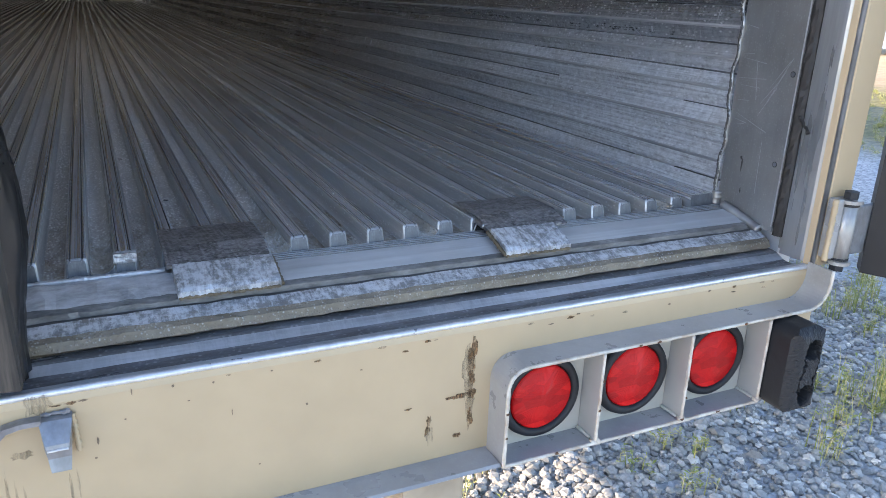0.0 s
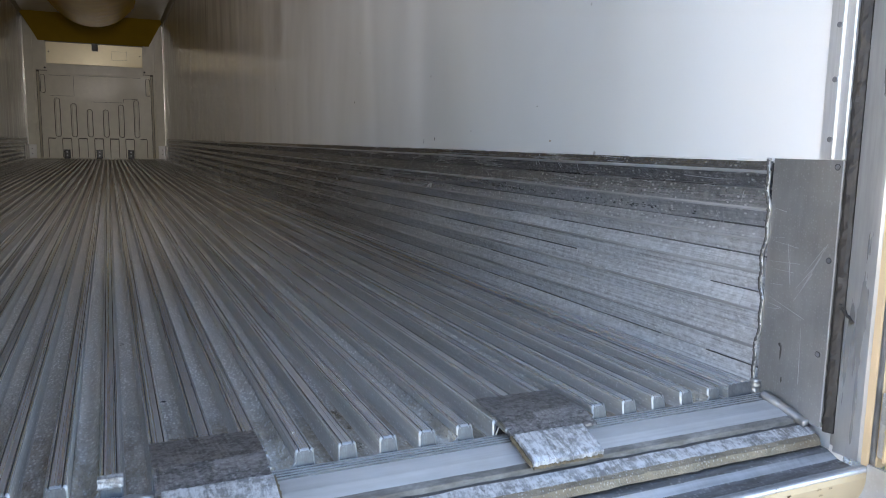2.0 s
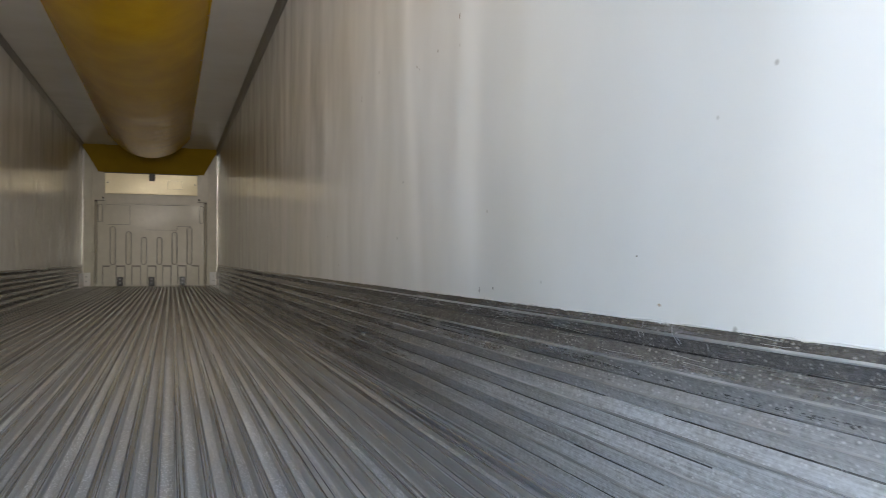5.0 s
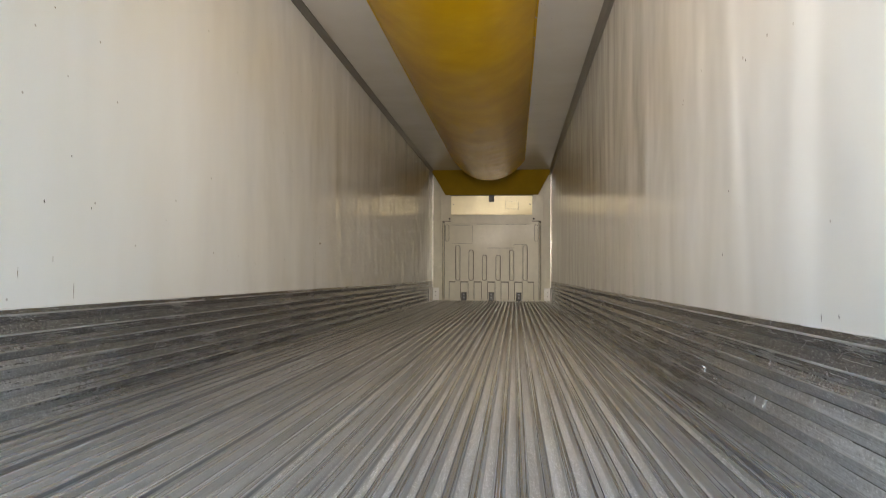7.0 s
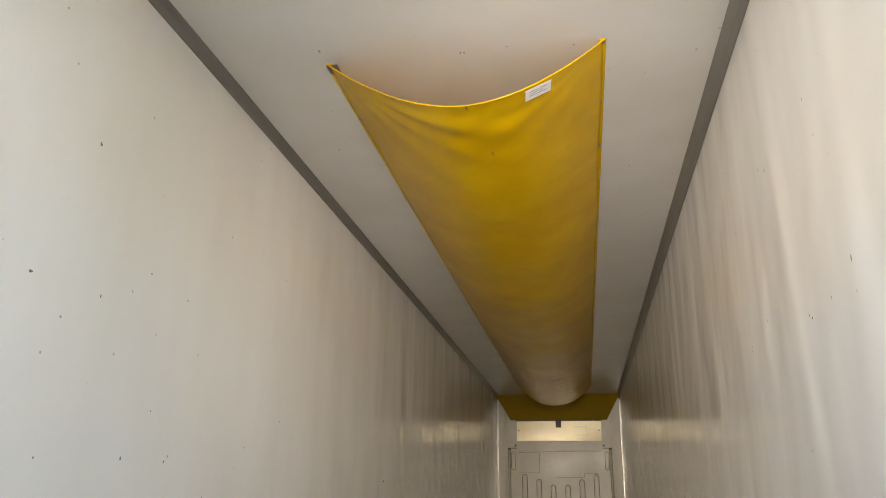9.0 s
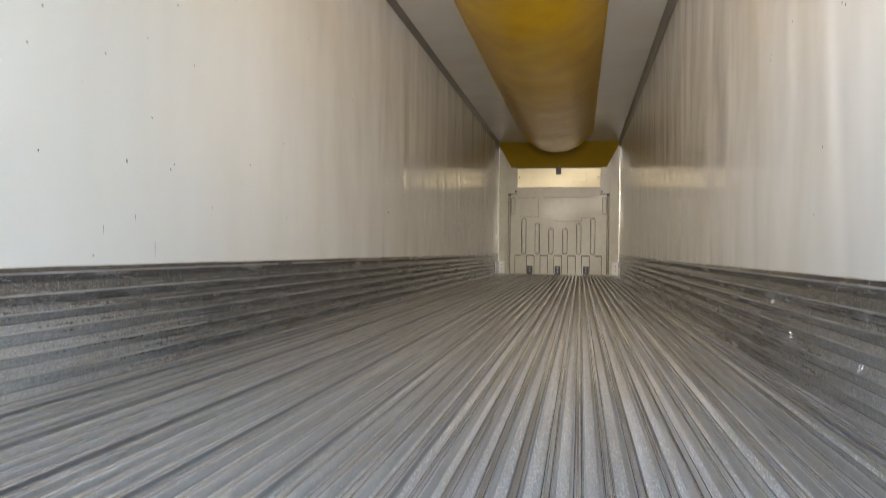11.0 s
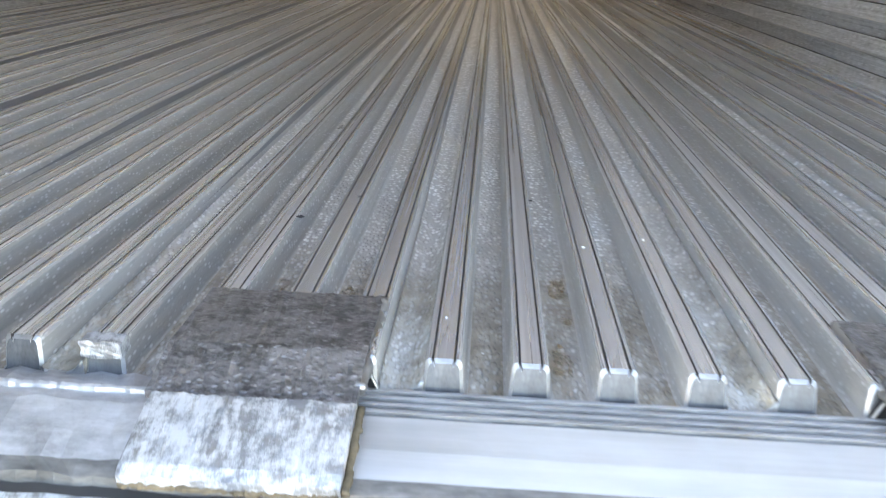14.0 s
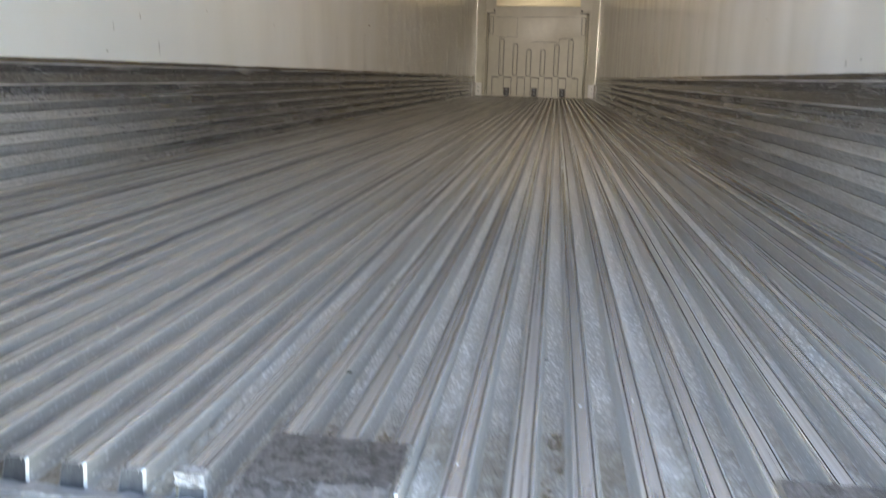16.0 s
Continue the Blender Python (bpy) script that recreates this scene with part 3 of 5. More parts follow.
def side_wall(s, name):
    """Lining, outer skin and scuff band of one side; s is the side's sign."""
    xs = sorted((s * HALF, s * 1.30))
    wall = part(name, boxed(*xs, REAR, LENGTH + 0.1, SCUFF_TOP - 0.006, HEIGHT + 0.08), M_LINER)
    tagged(wall, "glossy white fibreglass trailer side wall with faint upright waves", "wall", kind="structure")
    part("outer_skin", boxed(*sorted((s * 1.263, s * 1.30)), REAR, LENGTH + 0.1, -0.2, SCUFF_TOP - 0.0065), M_FARWHITE, wall)
    edges = [0.405, 0.382, 0.353, 0.315, 0.283, 0.258, 0.230, 0.200, 0.164, 0.130, 0.097, 0.062, 0.024, -0.006, -0.024]
    out, inn, outline = 1.2265, 1.2345, [(1.2625, 0.405)]
    for n, z in enumerate(edges):
        outline += [(out, z + 0.0034), (out - 0.0016, z), (out, z - 0.0030)] if n % 2 else [(inn, z + 0.0016), (inn + 0.0022, z), (inn, z - 0.0016)]
    outline += [(1.2625, -0.024)]
    rng = random.Random(5 + s)
    ys = steps(0.004, 4.0, 60) + steps(4.2, LENGTH, 36)
    dents = {n: [0.0011 * noise.noise(Vector((y * 1.6, n * 3.3, s))) + rng.gauss(0, 0.00012) for y in ys] for n in range(len(outline))}
    index = {y: i for i, y in enumerate(ys)}
    bm = sweep([(s * x, z) for x, z in outline], "y", ys, wobble=lambda n, y, a, b: (a - s * (dents[n][index[y]] if 0 < n < len(outline) - 1 else 0), b + (dents[n][index[y]] * 0.2 if 0 < n < len(outline) - 1 else 0)))
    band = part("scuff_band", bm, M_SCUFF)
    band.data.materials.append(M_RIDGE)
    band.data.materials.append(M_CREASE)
    for p in band.data.polygons:                         # the rubbed crests take a painted highlight, the creases painted shade
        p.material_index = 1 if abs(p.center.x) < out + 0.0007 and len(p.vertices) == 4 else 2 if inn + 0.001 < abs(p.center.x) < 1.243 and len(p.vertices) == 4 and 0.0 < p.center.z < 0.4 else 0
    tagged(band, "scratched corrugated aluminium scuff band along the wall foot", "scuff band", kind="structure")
    rng = random.Random(91 + s)
    ragged = bead([(s * (HALF - 0.0004), y + rng.uniform(-0.01, 0.01), SCUFF_TOP - 0.001 + rng.gauss(0, 0.0011)) for y in steps(0.01, 5.0, 170)], 0.0019, 7 + s, 0.7, sides=5)
    part("ragged_edge", ragged, M_LINER, wall, "ragged lower edge of the lining")

    def face(y, z):                                      # the band's dented face at a height
        n = max(i for i, p in enumerate(outline[:-1]) if p[1] >= z)
        f = (outline[n][1] - z) / max(1e-6, outline[n][1] - outline[n + 1][1])
        i = max(1, min(len(ys) - 1, sum(q < y for q in ys)))
        g = (y - ys[i - 1]) / (ys[i] - ys[i - 1])
        push = [dents[m][i - 1] * (1 - g) + dents[m][i] * g for m in (n, n + 1)]
        return s * (outline[n][0] * (1 - f) + outline[n + 1][0] * f - push[0] * (1 - f) - push[1] * f - 0.0002)
    return wall, band, face


wall_right, scuff_right, face_right = side_wall(1, "wall_right")
wall_left, scuff_left, face_left = side_wall(-1, "wall_left")

ceiling = part("ceiling", boxed(-1.2333, 1.2333, REAR, LENGTH + 0.1, HEIGHT, HEIGHT + 0.079), M_CEILING)
tagged(ceiling, "white trailer ceiling lining", "ceiling", kind="structure")
for s, name in ((1, "ceiling_trim_right"), (-1, "ceiling_trim_left")):
    z = 2.601 if s > 0 else 2.634
    outline = [(HALF - 0.0005, z), (HALF - 0.010, z + 0.001), (HALF - 0.030, z + 0.018), (HALF - 0.052, HEIGHT - 0.010), (HALF - 0.056, HEIGHT - 0.0005), (HALF - 0.0005, HEIGHT - 0.0005)]
    trim = part(name, sweep([(s * x, q) for x, q in outline], "y", steps(REAR, LENGTH - 0.01, 16)), M_COVE)
    tagged(trim, "grey cove strip between wall and ceiling", "trim", kind="structure")

# ---------------------------------------------------------------- bulkhead end
bulkhead = part("wall_front", boxed(-1.2330, 1.2330, LENGTH + 0.0205, LENGTH + 0.1, -0.16, HEIGHT - 0.001), M_BULK)
tagged(bulkhead, "beige-grey front wall of the trailer", "wall", kind="structure")
for s in (1, -1):
    corner = part("corner_trim", boxed(*sorted((s * 1.2330, s * 1.212)), LENGTH - 0.02, LENGTH + 0.019, SCUFF_TOP - 0.14, HEIGHT - 0.06, bevel=0.004), M_CORNER, bulkhead, "bright white corner strip")
    part("corner_panel", boxed(*sorted((s * 1.211, s * 1.07)), LENGTH - 0.003, LENGTH + 0.019, 0.0, 2.64, bevel=0.004), M_BULK, bulkhead)


def bulkhead_panel():
    b = thing("bulkhead_panel", "beige moulded plastic bulkhead panel with upright ribs", "bulkhead", (0, LENGTH, 0))
    y = 0.018
    part("panel", boxed(-1.03, 1.03, -0.012, y, 0.0, 1.67, bevel=0.006), M_BULK, b)
    # Flat dark strips put the shade of grooves and rib outlines into the colour.
    part("top_gap", boxed(-1.03, 1.03, -0.0150, -0.0122, 1.642, 1.655), M_RIBDARK, b)
    part("upper_step", boxed(-0.845, 0.845, -0.020, -0.0125, 1.60, 1.78, bevel=0.003), M_BULK, b)
    for s in (1, -1):
        part("edge_roll", rod(bmesh.new(), (s * 1.0, -0.02, 0.02), (s * 1.0, -0.02, 1.62), 0.018), M_BULK, b, smooth=True)
        edge_slot = part("edge_slot", slot(s * 0.925 - 0.035, s * 0.925 + 0.035, 1.235, 1.57), M_BULK, b)
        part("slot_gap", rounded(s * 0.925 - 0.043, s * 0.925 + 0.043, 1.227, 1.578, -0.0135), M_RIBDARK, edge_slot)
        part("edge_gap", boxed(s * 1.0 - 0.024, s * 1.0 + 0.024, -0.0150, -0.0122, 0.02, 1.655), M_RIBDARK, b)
        part("bolt", rod(bmesh.new(), (s * 0.875, -0.03, 1.70), (s * 0.875, 0.0, 1.70), 0.018), M_BLACK, b)
        for z in steps(0.06, 1.58, 19):
            part("edge_stud", rod(bmesh.new(), (s * 1.0, -0.044, z), (s * 1.0, -0.036, z), 0.012, 0.008, sides=8), M_BULK, b)
    for x, top in ((-0.70, 1.14), (-0.42, 1.045), (-0.142, 0.94), (0.142, 0.94), (0.42, 1.045), (0.70, 1.14)):
        rib = part("upright_rib", slot(x - 0.042, x + 0.042, 0.42, top), M_BULK, b)
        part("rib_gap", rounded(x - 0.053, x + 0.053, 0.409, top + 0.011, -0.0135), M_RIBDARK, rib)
        part("rib_foot", boxed(x - 0.055, x + 0.055, -0.022, -0.0125, 0.0, 0.39, bevel=0.004), M_BULK, b)
    for x0, x1, z in ((-0.81, -0.40, 1.186), (-0.81, -0.45, 1.567), (-0.10, 0.46, 1.09), (0.48, 0.74, 1.166), (-0.3, 0.80, 1.58)):
        part("mould_line", boxed(x0, x1, -0.0140, -0.0122, z - 0.003, z + 0.003), M_RIBDARK, b)
    for x, z0, z1 in ((-0.40, 1.19, 1.56), (0.47, 1.092, 1.166)):
        part("mould_line", boxed(x - 0.003, x + 0.003, -0.0140, -0.0122, z0, z1), M_RIBDARK, b)
    for x in (-0.80, -0.56, -0.28, 0.0, 0.28, 0.56, 0.80):
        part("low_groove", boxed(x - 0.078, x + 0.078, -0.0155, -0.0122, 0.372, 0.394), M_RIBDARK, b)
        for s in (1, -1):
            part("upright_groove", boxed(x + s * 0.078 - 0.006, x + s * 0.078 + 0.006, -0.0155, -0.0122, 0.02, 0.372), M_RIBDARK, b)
    return b


def rounded(x0, x1, z0, z1, y):
    """A flat strip with round ends, just proud of the panel."""
    r, xm, bm = (x1 - x0) / 2, (x0 + x1) / 2, bmesh.new()
    pts = [(xm + r * math.cos(a), z1 - r + r * math.sin(a)) for a in steps(0, math.pi, 8)]
    pts += [(xm + r * math.cos(a), z0 + r + r * math.sin(a)) for a in steps(math.pi, 2 * math.pi, 8)]
    a, c = [[bm.verts.new((x, q, z)) for x, z in pts] for q in (y, -0.0118)]
    bm.faces.new(a)
    for n in range(len(a)):
        bm.faces.new((a[n], a[(n + 1) % len(a)], c[(n + 1) % len(a)], c[n]))
    return bm


def slot(x0, x1, z0, z1):
    """A long raised rib with round ends and a recessed middle."""
    r, bm = (x1 - x0) / 2, bmesh.new()
    xm = (x0 + x1) / 2

    def ring(k, y):
        pts = [(xm + k * r * math.cos(a), z1 - r + k * r * math.sin(a)) for a in steps(0, math.pi, 8)]
        pts += [(xm + k * r * math.cos(a), z0 + r + k * r * math.sin(a)) for a in steps(math.pi, 2 * math.pi, 8)]
        return [bm.verts.new((x, y, z)) for x, z in pts]

    rings = [ring(1.0, -0.012), ring(0.92, -0.030), ring(0.62, -0.030), ring(0.52, -0.019)]
    for a, c in zip(rings, rings[1:]):
        for n in range(len(a)):
            bm.faces.new((a[n], a[(n + 1) % len(a)], c[(n + 1) % len(a)], c[n]))
    bm.faces.new(rings[-1])
    return bm


bulkhead_panel()

unit = thing("refrigeration_unit_panel", "bright cream metal panel of the refrigeration unit", "unit panel", (0, LENGTH, 0))
part("panel", boxed(-0.843, 0.843, -0.010, 0.0195, 1.785, 2.195, bevel=0.004), M_PANEL, unit)
access = part("access_plate", boxed(0.29, 0.56, -0.0165, -0.0125, 1.905, 2.065, bevel=0.002), M_PANEL, unit)
part("plate_gap", boxed(0.2875, 0.5625, -0.0122, -0.0102, 1.9025, 2.0675), M_RIBDARK, access)
part("screw", rod(bmesh.new(), (-0.80, -0.014, 2.0), (-0.80, -0.0105, 2.0), 0.012), M_BLACK, unit)
part("screw", rod(bmesh.new(), (0.80, -0.014, 2.0), (0.80, -0.0105, 2.0), 0.012), M_BLACK, unit)
part("top_rail", boxed(-0.86, 0.86, -0.016, -0.0105, 2.180, 2.20), M_RIBDARK, unit)
part("latch", boxed(-0.055, 0.055, -0.04, -0.0165, 2.05, 2.19, bevel=0.006), M_BLACK, unit)


def floor_bracket(x):
    b = thing("floor_bracket", "black steel bracket with two bright bolts at the bulkhead foot", "bracket", (x, LENGTH - 0.033, 0), group="bulkhead floor brackets")
    part("plate", boxed(-0.055, 0.055, -0.012, 0.009, 0.004, 0.170, bevel=0.004), M_BLACK, b)
    part("foot", boxed(-0.055, 0.055, -0.07, -0.0125, 0.0005, 0.012, bevel=0.003), M_BLACK, b)
    for z in (0.06, 0.125):
        part("bolt", rod(bmesh.new(), (0, -0.024, z), (0, -0.0125, z), 0.016, sides=6), M_ZINC, b)
    return b


for x in (-0.567, 0.0, 0.570):
    floor_bracket(x)


def corner_block(s):
    b = thing("corner_block", "white plastic guard block in the front corner", "guard block", (s * 1.16, LENGTH - 0.04, 0.0), group="front corner blocks")
    part("front_face", boxed(-0.075, 0.075, 0.012, 0.036, 0.001, 0.262, bevel=0.006), M_WHITEPLASTIC, b)
    part("side_face", boxed(*sorted((s * 0.05, s * 0.066)), -0.62, 0.0115, 0.001, 0.262, bevel=0.005), M_WHITEPLASTIC, b)
    for z in (0.09, 0.18):
        part("bolt", rod(bmesh.new(), (0.0, 0.004, z), (0.0, 0.0115, z), 0.01), M_ZINC, b)


corner_block(1)
corner_block(-1)

# ---------------------------------------------------------------- air chute


def air_chute():
    c = thing("air_chute", "yellow vinyl air chute sagging from the trailer ceiling", "air chute", (0, 2.68, HEIGHT))
    bm, rings = bmesh.new(), []
    rng = random.Random(3)
    lengths, around = 260, 56
    for i in range(lengths + 1):
        y = 11.0 * (i / lengths) ** 1.7
        sag = 0.288 + 0.082 * (y / 11.0) ** 1.5 + 0.006 * math.sin(2.1 * y) * min(1, y) + 0.004 * math.sin(5.3 * y + 1) * min(1, y)
        ring = []
        for j in range(around + 1):
            u = j / around * 2 - 1
            x = 0.664 * u
            z = -sag * (1 - abs(u) ** (1.85 + 0.45 * min(1, y / 5)))
            free = (1 - u * u) * min(1.0, 0.25 + y / 0.25)
            for s, depth in ((1, 0.0060), (-1, 0.0110)):   # folds that run out from the hung front corners
                away = math.hypot(x - s * 0.664, y)
                fan = math.atan2(y, abs(x - s * 0.664) + 1e-6)
                z += depth * math.sin(fan * 17 + s) * math.exp(-away / 0.75) * min(1, away / 0.12) * free
            z += 0.003 * math.sin(7.3 * y + 4 * u) * math.sin(11 * u - 3.1 * y) * math.exp(-y / 1.6) * free
            z += 0.0035 * math.sin(17 * y + 3 * math.sin(5 * u)) * max(0.0, min(1.0, (y - 6.5) / 2)) * max(0.0, 1 - ((u - 0.45) / 0.4) ** 2)   # wrinkles near the plenum
            ring.append(bm.verts.new((x + 0.004 * math.sin(3 * y + u) * min(1, y), y, z - 0.003)))
        rings.append(ring)
    for a, b in zip(rings, rings[1:]):
        for n in range(around):
            bm.faces.new((a[n], a[n + 1], b[n + 1], b[n]))
    body = part("chute_sheet", bm, M_VINYL, c, smooth=True)
    thick = body.modifiers.new("thickness", "SOLIDIFY")
    thick.thickness = 0.002
    hem = bead([(0.664 * u, 0.002, -0.288 * (1 - abs(u) ** 1.85) - 0.0045) for u in steps(-1, 1, 48)], 0.0022, 2, 0.3)
    part("front_hem", hem, M_VINYL, c, smooth=True)
    for s in (1, -1):
        part("edge_hem", boxed(*sorted((s * 0.64, s * 0.672)), 0.0, 10.98, -0.006, -0.0005, bevel=0.002), M_VINYL, c)
        for i in range(21):
            y = 0.02 + 0.53 * i
            part("fastener", rod(bmesh.new(), (s * 0.656, y, -0.011), (s * 0.656, y, -0.0065), 0.011, 0.008, sides=10), M_ZINC, c)
    part("corner_patch", boxed(-0.672, -0.615, 0.0, 0.075, -0.0125, -0.0065, bevel=0.002), M_GRIME, c)
    tilt = pose(0.352, 0.060, -0.2095, 2, -25, 3)
    bm = boxed(-0.066, 0.066, -0.050, 0.050, -0.0012, 0.0, bevel=0.0003)
    bm.transform(tilt)
    paper = part("label", bm, M_LABEL, c, "white paper label")
    for n, q in enumerate((-0.026, -0.008, 0.012)):
        bm = boxed(-0.045, 0.045 - 0.02 * (n % 2), q, q + 0.006, -0.0022, -0.0014)
        bm.transform(tilt)
        part("print_bar", bm, M_INK, paper)
    for x, y, z in ((0.085, 0.52, -0.294), (0.02, 0.02, -0.2955)):
        part("dirt_spot", boxed(x - 0.004, x + 0.004, y - 0.014, y + 0.014, z, z + 0.002, bevel=0.0005), M_GRIME, c)
    # plenum flap that joins the chute to the unit
    bm = bmesh.new()
    rows = []
    for i in range(13):
        f = i / 12
        y, z, w = 12.2 + 0.36 * f, -0.002 - 0.475 * f, 1.235 - 0.27 * f
        rows.append([bm.verts.new((w * u, y, z - 0.02 * math.sin(f * math.pi) * math.cos(u * 4))) for u in steps(-1, 1, 16)])
    for a, b in zip(rows, rows[1:]):
        for n in range(16):
            bm.faces.new((a[n], a[n + 1], b[n + 1], b[n]))
    part("plenum_flap", bm, M_FLAP, c, "darker vinyl flap", smooth=True)
    return c


air_chute()

# ---------------------------------------------------------------- rear sill and threshold
X0, X1 = -1.262, 1.2345


def strip(name, outline, x0, x1, material, parent, n=40, seed=0, rough=0.0, label=""):
    rng = random.Random(seed)
    bm = sweep(outline, "x", steps(x0, x1, n), wobble=lambda m, s, a, b: (a + rng.gauss(0, rough), b + rng.gauss(0, rough)))
    return part(name, bm, material, parent, label)


sill = thing("threshold", "worn aluminium threshold at the rear edge of the floor", "threshold", (0, 0, 0), kind="structure")
groove = [(-0.0045, -0.024)]
for n in range(4):
    y = -0.008 - 0.008 * n
    groove += [(y, -0.0205), (y - 0.0028, -0.0195), (y - 0.0052, -0.0195), (y - 0.0064, -0.0225)]
groove += [(-0.041, -0.0205), (-0.068, -0.0265), (-0.087, -0.0343), (-0.097, -0.0385), (-0.1, -0.06), (-0.0045, -0.06)]


def caked(ob, below):
    """Grime lies along the plate's lower edge."""
    ob.data.materials.append(M_DARKGRIME)
    for p in ob.data.polygons:
        p.material_index = 1 if p.center.y < below else 0


grooved = strip("threshold_plate", groove, 0.200, X1, M_SILL, sill, 50, 1, 0.00012)
caked(grooved, -0.0845)
for p in grooved.data.polygons:                          # the tread grooves are darker
    if p.center.y > -0.0415 and p.center.z < -0.0203:
        p.material_index = 1
caked(strip("worn_threshold_plate", [(-0.0045, -0.024), (-0.03, -0.0205), (-0.045, -0.019), (-0.068, -0.0262), (-0.086, -0.0343), (-0.096, -0.0385), (-0.1, -0.06), (-0.0045, -0.06)], X0, 0.1995, M_BATTERED, sill, 120, 7, 0.0009, "dull scuffed plate"), -0.0835)
part("old_weld", bead([(x, -0.03, -0.0195) for x in steps(-0.3, 0.19, 120)], 0.0034, 9, 0.16, sides=8), M_BATTERED, sill, "rough old weld bead")
bumper_rail = strip("bumper_rail", [(-0.094, -0.0465), (-0.108, -0.0445), (-0.131, -0.0525), (-0.1385, -0.058), (-0.142, -0.069), (-0.136, -0.073), (-0.094, -0.073)], X0, 1.232, M_NOSE, sill, 120, 3, 0.0006, "battered bumper rail with bright worn spots")
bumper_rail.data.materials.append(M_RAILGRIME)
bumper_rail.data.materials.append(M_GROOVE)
for p in bumper_rail.data.polygons:                      # its front lip is caked with brown grime, its back edge is dark
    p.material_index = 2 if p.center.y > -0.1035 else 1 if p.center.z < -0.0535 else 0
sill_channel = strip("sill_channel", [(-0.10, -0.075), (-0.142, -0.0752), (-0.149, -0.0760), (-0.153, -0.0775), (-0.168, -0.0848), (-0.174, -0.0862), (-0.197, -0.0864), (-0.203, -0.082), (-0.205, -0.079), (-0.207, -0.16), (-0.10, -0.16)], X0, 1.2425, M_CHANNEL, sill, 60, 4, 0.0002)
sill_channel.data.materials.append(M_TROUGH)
for p in sill_channel.data.polygons:                     # dirt in the trough; its dark reflection and shade under the rail are painted in
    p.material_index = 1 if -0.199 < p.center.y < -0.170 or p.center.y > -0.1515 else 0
part("end_weld", bead(along((1.215, -0.03, -0.014), (1.228, -0.115, -0.042), 28), 0.0095, 4, 0.05, sides=10), M_WELD, sill, smooth=True)


def wear_plate(x0, x1, p0, p1, side, name_seed):
    """A steel plate from p0 to p1 over the rib ends with a bright battered nose from x0 to x1; side: where its open edge shows."""
    xm = (x0 + x1) / 2
    w = thing("wear_plate", "dark steel wear plate with a bright battered nose over the threshold", "wear plate", (xm, 0, 0), group="threshold wear plates")
    a, b, c, d = x0 - xm, x1 - xm, p0 - xm, p1 - xm
    rng = random.Random(name_seed)
    pad = sweep([(0.088, 0.0008), (0.088, 0.0038), (0.070, 0.0042), (0.045, 0.0044), (0.020, 0.0046), (0.0, 0.0044), (-0.018, -0.0002), (-0.036, -0.0058), (-0.046, -0.0090), (-0.046, -0.0130), (-0.03, -0.012), (0.0, 0.0006)], "x", steps(c, d, 40), wobble=lambda n, s, q, r: (q + rng.gauss(0, 0.0006), r + (rng.gauss(0, 0.00045) if 0 < n < 9 else 0)))
    part("top_plate", pad, M_PAD, w, "dark worn plate")
    nose = sweep([(-0.0465, -0.0085), (-0.050, -0.0050), (-0.062, -0.0080), (-0.075, -0.0115), (-0.090, -0.0165), (-0.102, -0.0205), (-0.1085, -0.025), (-0.1075, -0.0335), (-0.0465, -0.030)], "x", steps(a, b, 44), wobble=lambda n, s, q, r: (q + rng.gauss(0, 0.0005), r + rng.gauss(0, 0.00035)))
    part("nose", nose, M_NOSE, w, "bright battered nose")
    e, f = (d, b) if side > 0 else (c, a)                # the edge with the weld beads
    part("weld_bead", bead(along((e, 0.086, 0.0010), (e, -0.030, -0.0070), 34), 0.0042, name_seed, 0.22, sides=8), M_WELD, w, "silvery rippled weld bead", smooth=True)
    part("nose_weld", bead(along((f + side * 0.002, -0.045, -0.012), (f + side * 0.002, -0.106, -0.031), 26), 0.0032, name_seed + 1, 0.2), M_GOLDRUST, w, smooth=True)
    part("rust_line", bead(along((a, -0.1070, -0.0335), (b, -0.1070, -0.0335), 60), 0.0024, name_seed + 2, 0.35), M_GOLDRUST, w)
    # a black block for the shade in the hollow rib end under the plate's edge
    bm, hole = bmesh.new(), [(e + side * 0.010, -0.0275), (e - side * 0.012, -0.0275), (e - side * 0.004, -0.0020), (e, -0.0040)]
    rings = [[bm.verts.new((x, y, z)) for x, z in hole] for y in (-0.0085, 0.0)]
    for n in range(4):
        bm.faces.new((rings[0][n], rings[0][(n + 1) % 4], rings[1][(n + 1) % 4], rings[1][n]))
    bm.faces.new(rings[0])
    bm.faces.new(rings[1][::-1])
    part("hollow_rib_end", bm, M_BLACK, w, "black block for the shade in a hollow rib end")
    part("rib_wall_edge", bead(along((e + side * 0.0015, -0.0090, -0.0035), (e + side * 0.0115, -0.0090, -0.0270), 8), 0.0013, name_seed + 3, 0.2), M_BURR, w, "bright cut edge")
    return w


wear_plate(0.198, 0.334, 0.191, 0.333, 1, 11)
wear_plate(0.692, 0.812, 0.691, 0.843, -1, 21)

